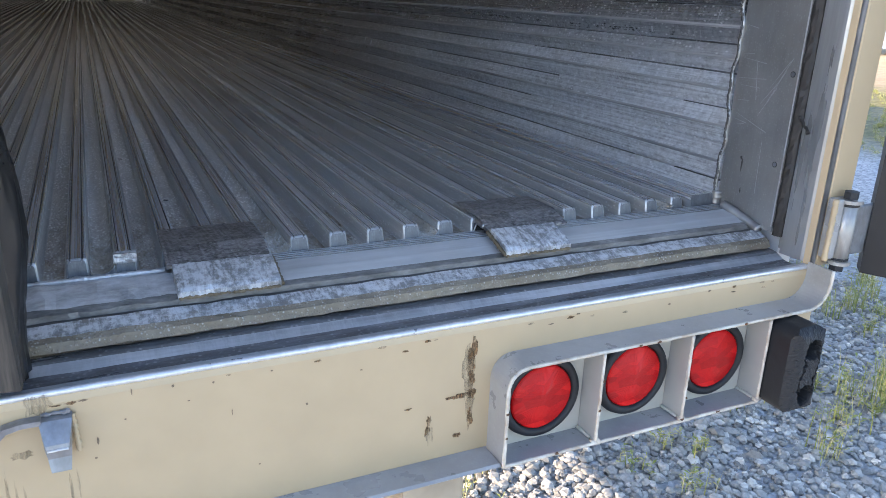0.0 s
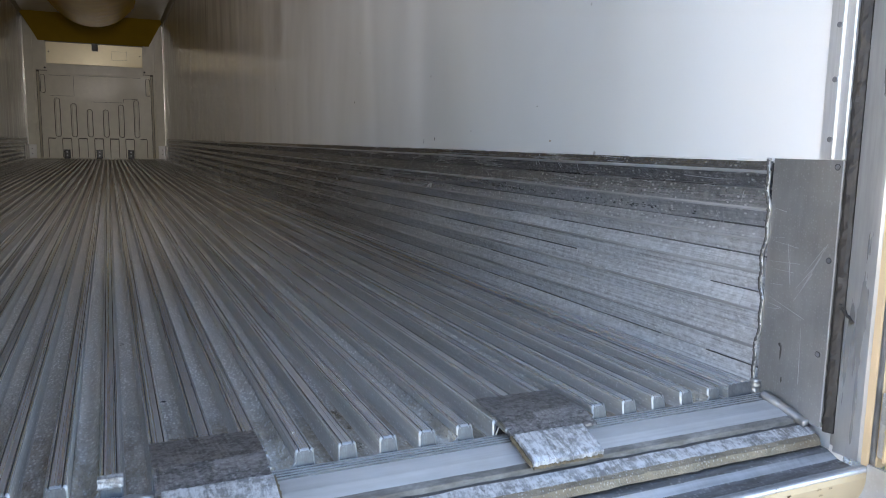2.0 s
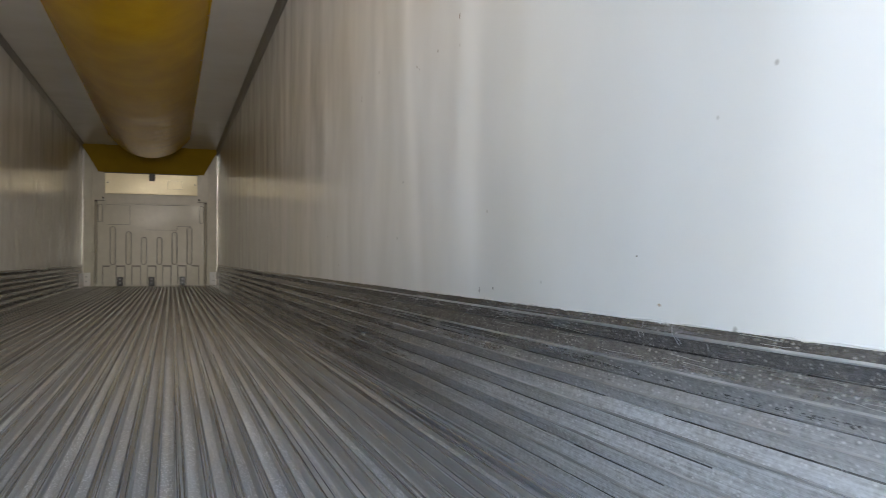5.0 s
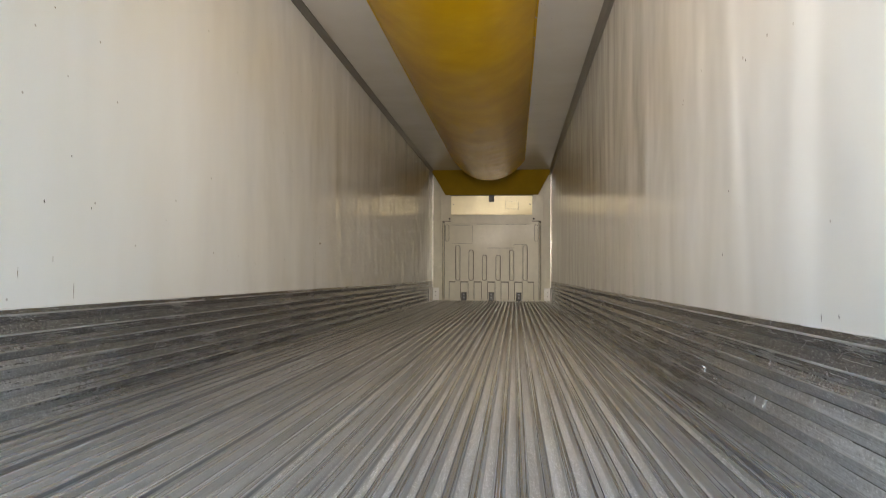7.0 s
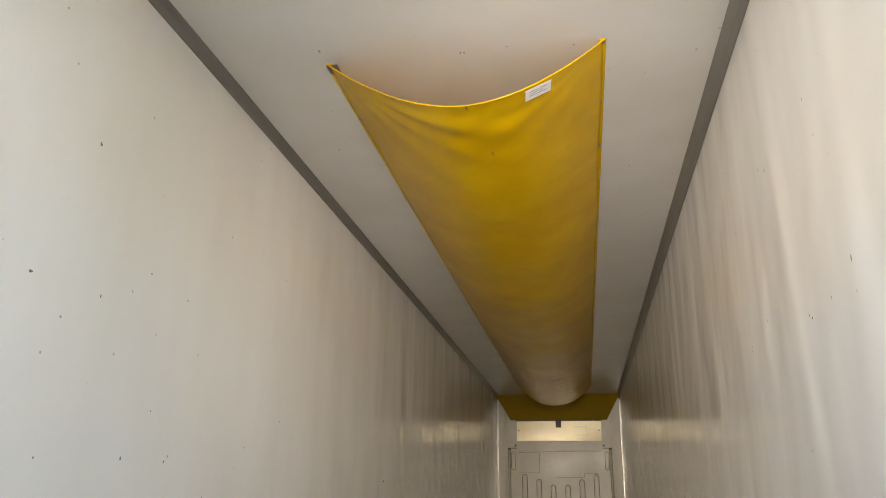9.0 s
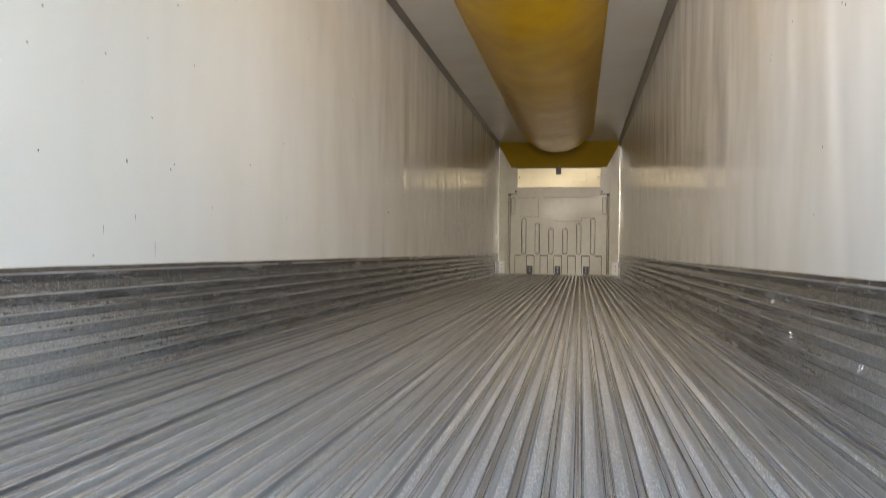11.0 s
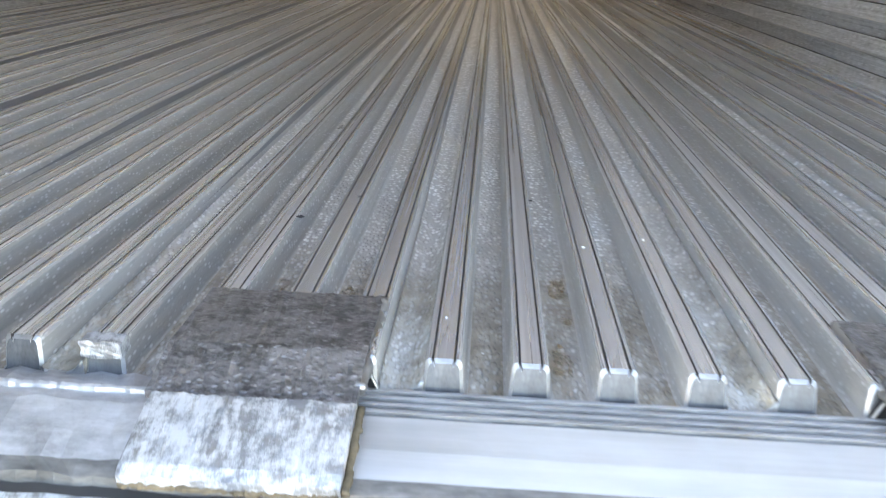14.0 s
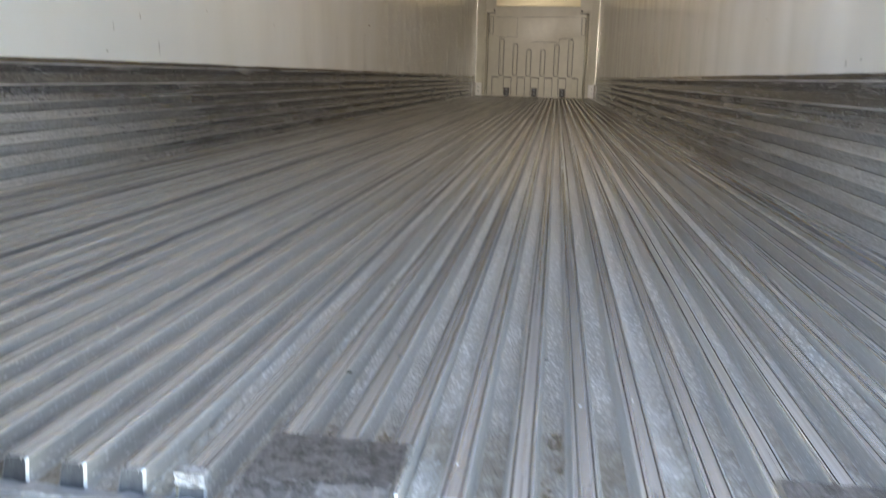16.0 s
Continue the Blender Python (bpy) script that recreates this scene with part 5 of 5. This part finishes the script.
left_door = rear_door("rear_door_left", "closed white insulated trailer door with a black rubber edge", 1.258, pose(-1.238, -0.196, 0), 1, M_DUSTYGASKET)
M_FOLD = plain("creased_black_rubber", (0.016, 0.015, 0.014), 0.30, vary=0.3, grain=26.0, relief=0.5, depth=0.003)


def gasket_fold(x0, parent):
    """The gasket's lip, bulged and folded over at its foot."""
    bm, rows = bmesh.new(), []
    for i, z in enumerate(steps(0.30, -0.066, 40)):
        f = i / 40
        out = 0.006 + 0.026 * max(0.0, math.sin(math.pi * min(1.0, f * 1.12))) ** 1.5 * (0.4 + 0.6 * f)
        row = []
        for j in range(15):
            a = math.pi * j / 14 - math.pi / 2
            crease = 0.0022 * math.sin(9 * a + 14 * f) * math.cos(a) + 0.0016 * noise.noise(Vector((3 * a, 22 * f, 0)))
            row.append(bm.verts.new((x0 + (out + crease) * math.cos(a), 0.012 + (0.030 + crease) * math.sin(a), z)))
        rows.append(row)
    for a, b in zip(rows, rows[1:]):
        for n in range(14):
            bm.faces.new((a[n], a[n + 1], b[n + 1], b[n]))
    bm.faces.new(rows[0])
    bm.faces.new(rows[-1][::-1])
    part("gasket_fold", bm, M_FOLD, parent, "glossy creased rubber fold", smooth=True)


gasket_fold(1.257, left_door)
rear_door("rear_door_right", "white insulated trailer door swung fully open", 1.21, pose(1.281, -0.247, 0, 0, 0, 214) @ pose(-0.042, 0.076, -0.03), -1, M_GASKET)

guard = thing("underride_guard", "weathered beige underride guard post below the buffer rail", "underride guard", (0.52, -0.19, -0.28))
part("post", boxed(-0.05, 0.05, -0.04, 0.04, -0.55, -0.016, bevel=0.006), M_WOODPOST, guard)

# ---------------------------------------------------------------- ground and surroundings
GROUND = -1.33
bm = bmesh.new()
bmesh.ops.create_grid(bm, x_segments=60, y_segments=60, size=300)
for v in bm.verts:
    far = math.hypot(v.co.x, v.co.y)
    v.co.z = 0.5 * noise.noise(v.co * 0.03) * min(1, max(0, (far - 14) / 40))
ground = part("ground", bm, M_GROUND)
ground.location.z = GROUND
tagged(ground, "gravel yard with weeds and dry grass beyond", "ground", kind="structure")


def scatter_stones():
    """Loose gravel: many small uneven stones on the yard beside the trailer's rear."""
    rng = np.random.default_rng(7)
    t = (1 + 5 ** 0.5) / 2
    ico = np.array([(-1, t, 0), (1, t, 0), (-1, -t, 0), (1, -t, 0), (0, -1, t), (0, 1, t), (0, -1, -t), (0, 1, -t), (t, 0, -1), (t, 0, 1), (-t, 0, -1), (-t, 0, 1)]) / math.hypot(1, t)
    faces = np.array([(0, 11, 5), (0, 5, 1), (0, 1, 7), (0, 7, 10), (0, 10, 11), (1, 5, 9), (5, 11, 4), (11, 10, 2), (10, 7, 6), (7, 1, 8), (3, 9, 4), (3, 4, 2), (3, 2, 6), (3, 6, 8), (3, 8, 9), (4, 9, 5), (2, 4, 11), (6, 2, 10), (8, 6, 7), (9, 8, 1)])
    count = 42000
    x = rng.uniform(0.5, 4.4, count)
    y = rng.uniform(-0.6, 3.2, count)
    size = rng.gamma(7.0, 0.0017, count).clip(0.006, 0.025)
    verts = ico[None] * (1 + rng.normal(0, 0.13, (count, 12, 1))) * size[:, None, None] * np.stack([rng.uniform(0.8, 1.4, count), rng.uniform(0.8, 1.3, count), rng.uniform(0.55, 0.9, count)], -1)[:, None]
    turn = rng.uniform(0, 2 * math.pi, count)
    c, s = np.cos(turn)[:, None], np.sin(turn)[:, None]
    vx = verts[..., 0] * c - verts[..., 1] * s + x[:, None]
    vy = verts[..., 0] * s + verts[..., 1] * c + y[:, None]
    vz = verts[..., 2] + GROUND + size[:, None] * rng.uniform(0.1, 0.75, (count, 1))
    me = bpy.data.meshes.new("gravel")
    me.from_pydata(np.stack([vx, vy, vz], -1).reshape(-1, 3).tolist(), [], (faces[None] + 12 * np.arange(count)[:, None, None]).reshape(-1, 3).tolist())
    me.materials.append(M_STONE)
    return tagged(new("gravel", me), "loose grey gravel stones", "gravel", kind="stuff")


scatter_stones()


def weeds(name, label, count, xr, yr, tall, seed, blades=22):
    """Thin upright weeds in tufts."""
    rng = np.random.default_rng(seed)
    verts, faces = [], []
    for _ in range(count):
        cx, cy = rng.uniform(*xr), rng.uniform(*yr)
        h0 = tall * rng.uniform(0.35, 1.0)
        for _ in range(blades):
            a, lean, h = rng.uniform(0, 2 * math.pi), rng.uniform(0.05, 0.5), h0 * rng.uniform(0.5, 1.1)
            bx, by = cx + rng.normal(0, 0.03), cy + rng.normal(0, 0.03)
            w, n0 = rng.uniform(0.0015, 0.004), len(verts)
            for i, f in enumerate((0, 0.4, 0.75, 1.0)):
                px, py, pz = bx + math.cos(a) * lean * h * f * f, by + math.sin(a) * lean * h * f * f, GROUND + h * f
                k = w * (1 - f * 0.85)
                verts += [(px - math.sin(a) * k, py + math.cos(a) * k, pz), (px + math.sin(a) * k, py - math.cos(a) * k, pz)]
            for i in range(3):
                faces.append((n0 + 2 * i, n0 + 2 * i + 1, n0 + 2 * i + 3, n0 + 2 * i + 2))
            for _ in range(5):                              # small leaves along the stem
                f, b = rng.uniform(0.25, 0.95), rng.uniform(0, 2 * math.pi)
                px, py, pz = bx + math.cos(a) * lean * h * f * f, by + math.sin(a) * lean * h * f * f, GROUND + h * f
                l, n0 = rng.uniform(0.012, 0.03), len(verts)
                ux, uy = math.cos(b), math.sin(b)
                verts += [(px, py, pz), (px + ux * l * 0.5 - uy * l * 0.2, py + uy * l * 0.5 + ux * l * 0.2, pz + l * 0.3), (px + ux * l, py + uy * l, pz + l * 0.35), (px + ux * l * 0.5 + uy * l * 0.2, py + uy * l * 0.5 - ux * l * 0.2, pz + l * 0.3)]
                faces.append((n0, n0 + 1, n0 + 2, n0 + 3))
    me = bpy.data.meshes.new(name)
    me.from_pydata(verts, [], faces)
    me.materials.append(M_WEED)
    return tagged(new(name, me), label, "weeds", kind="stuff")


weeds("weeds", "sparse yellow-green weeds in the gravel", 20, (1.1, 2.4), (-0.5, 1.4), 0.17, 3, 9)
weeds("weeds", "yellow-green feathery weeds standing in the gravel", 150, (2.5, 5.4), (0.5, 3.2), 0.28, 5, 20)
weeds("dry_grass", "dry yellow grass tufts beyond the gravel", 900, (8.5, 15.0), (3.0, 13.0), 0.12, 9, 12)


def far_trailer():
    v = thing("parked_trailer", "white box trailer with a blue-grey side skirt parked across the yard", "trailer", (27.5, 17, GROUND))
    part("box_body", boxed(-1.3, 1.3, -8, 8, 1.12, 4.1, bevel=0.05), M_FARWHITE, v)
    part("side_skirt", boxed(-1.28, -1.25, -6.5, 6.0, 0.25, 1.115, bevel=0.01), M_SKIRT, v, "blue-grey side skirt")
    part("skirt_rail", boxed(-1.292, -1.281, -6.5, 6.0, 0.50, 0.53), M_GREYFRAME, v)
    for y in (-6.9, -5.6):
        for x in (-1.0, 1.0):
            wheel = part("wheel", rod(bmesh.new(), (x - 0.15, y, 0.52), (x + 0.15, y, 0.52), 0.52, sides=28), M_TYRE, v)
            part("rim", rod(bmesh.new(), (x - 0.155, y, 0.52), (x + 0.155, y, 0.52), 0.29, sides=20), M_ZINC, wheel)
    for x in (-0.9, 0.9):
        part("landing_leg", boxed(x - 0.06, x + 0.06, 5.0, 5.12, 0.0, 1.12), M_TYRE, v)


far_trailer()

# ---------------------------------------------------------------- wear and debris
M_SCRATCH = plain("bright_scratch", (0.56, 0.57, 0.59), 0.35, metal=0.7)
k = Nodes("dried_brown_stain")
fade = k.ramp(k.noise(130.0, 4, rough=0.7), (0.44, 0.0), (0.66, 0.6))
M_DRIED = k.finish(k.ramp(k.noise(60.0, 3), (0.3, (0.36, 0.22, 0.09)), (0.7, (0.48, 0.33, 0.17))), 0.7, 0.0, Alpha=fade)


def scratch_lines(name, label, lines, width, parent):
    """Thin raised burrs of scratched metal on an inner side face: (y, z) to (y, z) at x."""
    bm = bmesh.new()
    for x, (ya, za), (yb, zb) in lines:
        d = Vector((0, yb - ya, zb - za))
        n = Vector((0, -d.z, d.y)).normalized() * width / 2
        a, b = Vector((x, ya, za)), Vector((x, yb, zb))
        out = Vector((-0.0004 if x > 0 else 0.0004, 0, 0))
        lo = [bm.verts.new(p) for p in (a - n * 0.3, b - n, b + n, a + n * 0.3)]
        hi = [bm.verts.new(p + out) for p in (a - n * 0.3, b - n, b + n, a + n * 0.3)]
        bm.faces.new(hi)
        for i in range(4):
            bm.faces.new((lo[i], lo[(i + 1) % 4], hi[(i + 1) % 4], hi[i]))
    return tagged(part(name, bm, M_SCRATCH, parent, label), kind="stuff")


rng = random.Random(77)
fan = [(1.2303, (-0.066 - 0.006 * i + rng.gauss(0, 0.003), 0.168 + 0.011 * i + rng.gauss(0, 0.006)), (-0.098 - 0.005 * i, 0.215 + 0.011 * i + rng.gauss(0, 0.006))) for i in range(6)]
fan += [(1.2303, (-0.012 + rng.gauss(0, 0.003), z), (-0.012 - rng.uniform(0.02, 0.06), z + rng.gauss(0, 0.004))) for z in (0.14, 0.15, 0.185, 0.213, 0.225, 0.262, 0.268, 0.32)]
fan += [(1.2303, (-0.045, 0.26), (-0.055, 0.19)), (1.2303, (-0.012, 0.162), (-0.09, 0.135)), (1.2303, (-0.085, 0.12), (-0.088, 0.02))]
scratch_lines("scratch", "bright scratches", fan, 0.0012, frame_right)
def gouges(face, rng):
    """Scratches over the scuff band: long lengthwise drags, upright nicks in clusters and a few sweeping arcs."""
    lines = []

    def trace(points):
        for (ya, za), (yb, zb) in zip(points, points[1:]):
            if 0.01 < min(ya, yb) and 0.004 < min(za, zb) and max(za, zb) < 0.402:
                lines.append(((face(ya, za), ya, za), (face(yb, zb), yb, zb)))
    for _ in range(210):                                 # drags
        y, z, l = 0.02 + 6 * rng.random() ** 1.5, rng.uniform(0.02, 0.4), rng.uniform(0.02, 0.16)
        tilt = rng.gauss(0, 0.03)
        trace([(y + l * i / 4, z + tilt * l * i / 4 + rng.gauss(0, 0.0005)) for i in range(5)])
    for _ in range(46):                                  # nicks
        y, z = 0.03 + 3.2 * rng.random() ** 1.3, rng.uniform(0.08, 0.39)
        lean = rng.gauss(0.3, 0.5)
        for _ in range(rng.choice((1, 1, 2, 3))):
            h = rng.uniform(0.006, 0.032)
            trace([(y + lean * h * i / 3, z + h * i / 3) for i in range(4)])
            y, z = y + rng.uniform(0.006, 0.02), z + rng.gauss(0, 0.006)
    for y, z, r, a, b in ((1.45, 0.335, 0.05, 0.2, 2.6), (1.62, 0.325, 0.09, 0.4, 1.7), (1.25, 0.33, 0.16, 1.2, 2.0), (0.72, 0.30, 0.05, 0.1, 1.8), (2.1, 0.32, 0.12, 0.6, 2.4), (2.4, 0.25, 0.10, 0.4, 1.9), (1.0, 0.22, 0.07, 0.3, 1.5)):
        trace([(y + 1.6 * r * math.cos(a + (b - a) * i / 12), z + 0.55 * r * math.sin(a + (b - a) * i / 12)) for i in range(13)])
    return lines


for s, owner, face in ((1, scuff_right, face_right), (-1, scuff_left, face_left)):
    bm = bmesh.new()
    for a, b in gouges(face, random.Random(63 + s)):
        a, b = Vector(a), Vector(b)
        n = Vector((0, a.z - b.z, b.y - a.y)).normalized() * 0.00045
        lift = Vector((-s * 0.0004, 0, 0))
        lo, hi = [[bm.verts.new(p + q) for p in (a - n, b - n, b + n, a + n)] for q in (-lift, lift)]
        bm.faces.new(hi)
        for i in range(4):
            bm.faces.new((lo[i], lo[(i + 1) % 4], hi[(i + 1) % 4], hi[i]))
    tagged(part("scratch", bm, M_SCRATCH, owner, "bright scratches"), kind="stuff")


def wall_marks(owner, s, marks):
    for n, (y, z, w, h, m) in enumerate(marks):
        flake = stain("scuff_mark", y, z, w * 0.7, h * 0.75, m, 200 + n, y=s * (HALF - 0.0006), normal=s)
        flake.parent = owner


M_SMUDGE = plain("light_brown_smudge", (0.52, 0.43, 0.34), 0.6, vary=0.15, grain=90.0)
wall_marks(wall_right, 1, ((0.745, 0.434, 0.022, 0.009, M_SMUDGE), (1.624, 0.428, 0.006, 0.030, M_TYRE), (1.524, 0.437, 0.006, 0.014, M_TYRE), (1.786, 1.303, 0.010, 0.03, M_GRIME), (2.201, 1.231, 0.014, 0.012, M_TYRE), (2.489, 0.606, 0.010, 0.014, M_TYRE), (2.405, 0.826, 0.010, 0.010, M_TYRE), (0.818, 0.527, 0.010, 0.004, M_GRIME), (2.231, 1.246, 0.012, 0.016, M_GRIME), (3.106, 1.291, 0.016, 0.012, M_GRIME), (3.157, 1.861, 0.012, 0.018, M_GRIME), (4.156, 2.184, 0.012, 0.05, M_GRIME), (2.53, 1.9, 0.012, 0.03, M_TYRE)))
wall_marks(wall_left, -1, ((1.833, 0.77, 0.012, 0.012, M_TYRE), (2.301, 0.791, 0.014, 0.022, M_BLACK), (2.607, 0.793, 0.012, 0.016, M_BLACK), (2.497, 0.459, 0.005, 0.09, M_GRIME), (1.671, 1.338, 0.035, 0.014, M_GRIME), (2.037, 1.351, 0.010, 0.022, M_GRIME), (2.163, 0.528, 0.005, 0.05, M_GRIME), (2.36, 0.581, 0.004, 0.04, M_GRIME), (2.339, 1.526, 0.014, 0.012, M_GRIME), (2.464, 0.983, 0.012, 0.012, M_TYRE), (6.2, 0.80, 0.10, 0.03, M_GRIME), (1.9, 1.9, 0.02, 0.02, M_GRIME)))


def floor_stain(x, y, w, l, z, seed, material):
    flake = stain("floor_stain", 0, 0, w, l, material, seed, y=0)
    flake.data.transform(pose(x, y, z, -90, 0, 0))
    flake.parent = floor
    return flake


for n, (x, y, w, l) in enumerate(((0.100, 0.96, 0.014, 0.12), (0.102, 0.86, 0.012, 0.06), (0.166, 0.765, 0.008, 0.05), (0.100, 0.306, 0.014, 0.025), (0.101, 0.116, 0.016, 0.02), (0.292, 0.150, 0.018, 0.04), (0.228, 0.163, 0.012, 0.03), (0.482, 0.187, 0.022, 0.05), (0.486, 0.12, 0.012, 0.02), (0.356, 0.05, 0.016, 0.03), (0.478, 0.05, 0.02, 0.06))):
    floor_stain(x, y, w, l, FLOOR_BASE + 0.0006, 300 + n, M_DRIED)
for n, (x, y, w, l) in enumerate(((-0.008, 2.69, 0.006, 0.020), (0.010, 2.69, 0.006, 0.018), (-0.668, 2.57, 0.006, 0.030), (-0.9, 3.6, 0.008, 0.02), (0.85, 4.1, 0.01, 0.016))):
    fleck = stain("scuff_mark", 0, 0, w, l, M_GRIME, 400 + n, y=0)
    fleck.data.transform(pose(x, y, HEIGHT - 0.0008, -90, 0, 0))
    fleck.parent = ceiling
for n, (x, y, r) in enumerate(((0.221, 0.266, 0.009), (0.468, 0.433, 0.006), (0.27, 0.34, 0.005))):
    crumb = thing("debris_crumb", "dark crumb of dirt on the ribbed floor", "debris", (x, y, 0.0004 if n != 1 else FLOOR_BASE + 0.0004), group="floor crumbs")
    bm = bmesh.new()
    bmesh.ops.create_icosphere(bm, subdivisions=1, radius=r * 0.5)
    for v in bm.verts:
        v.co = Vector((v.co.x * rng.uniform(0.6, 1.5), v.co.y * rng.uniform(0.6, 1.5), abs(v.co.z) * 0.5))
    part("crumb", bm, M_TYRE, crumb)

bits = bmesh.new()
for _ in range(150):
    x, y = rng.uniform(-1.15, 1.15), 0.05 + 3.5 * rng.random() ** 1.5
    near = round((x - RIB_FIRST) / PITCH)
    on_rib = abs(x - RIB_FIRST - near * PITCH) < 0.011
    r = rng.uniform(0.0005, 0.0012)
    bmesh.ops.create_cube(bits, size=1.0, matrix=pose(x, y, (0.0 if on_rib else FLOOR_BASE) + r * 0.4, 0, 0, rng.uniform(0, 180)) @ Matrix.Diagonal((r * 2, r * rng.uniform(1, 4), r, 1)))
tagged(part("floor_grit", bits, M_WHITEPLASTIC), "pale grit scattered over the ribbed floor", "grit", kind="stuff")
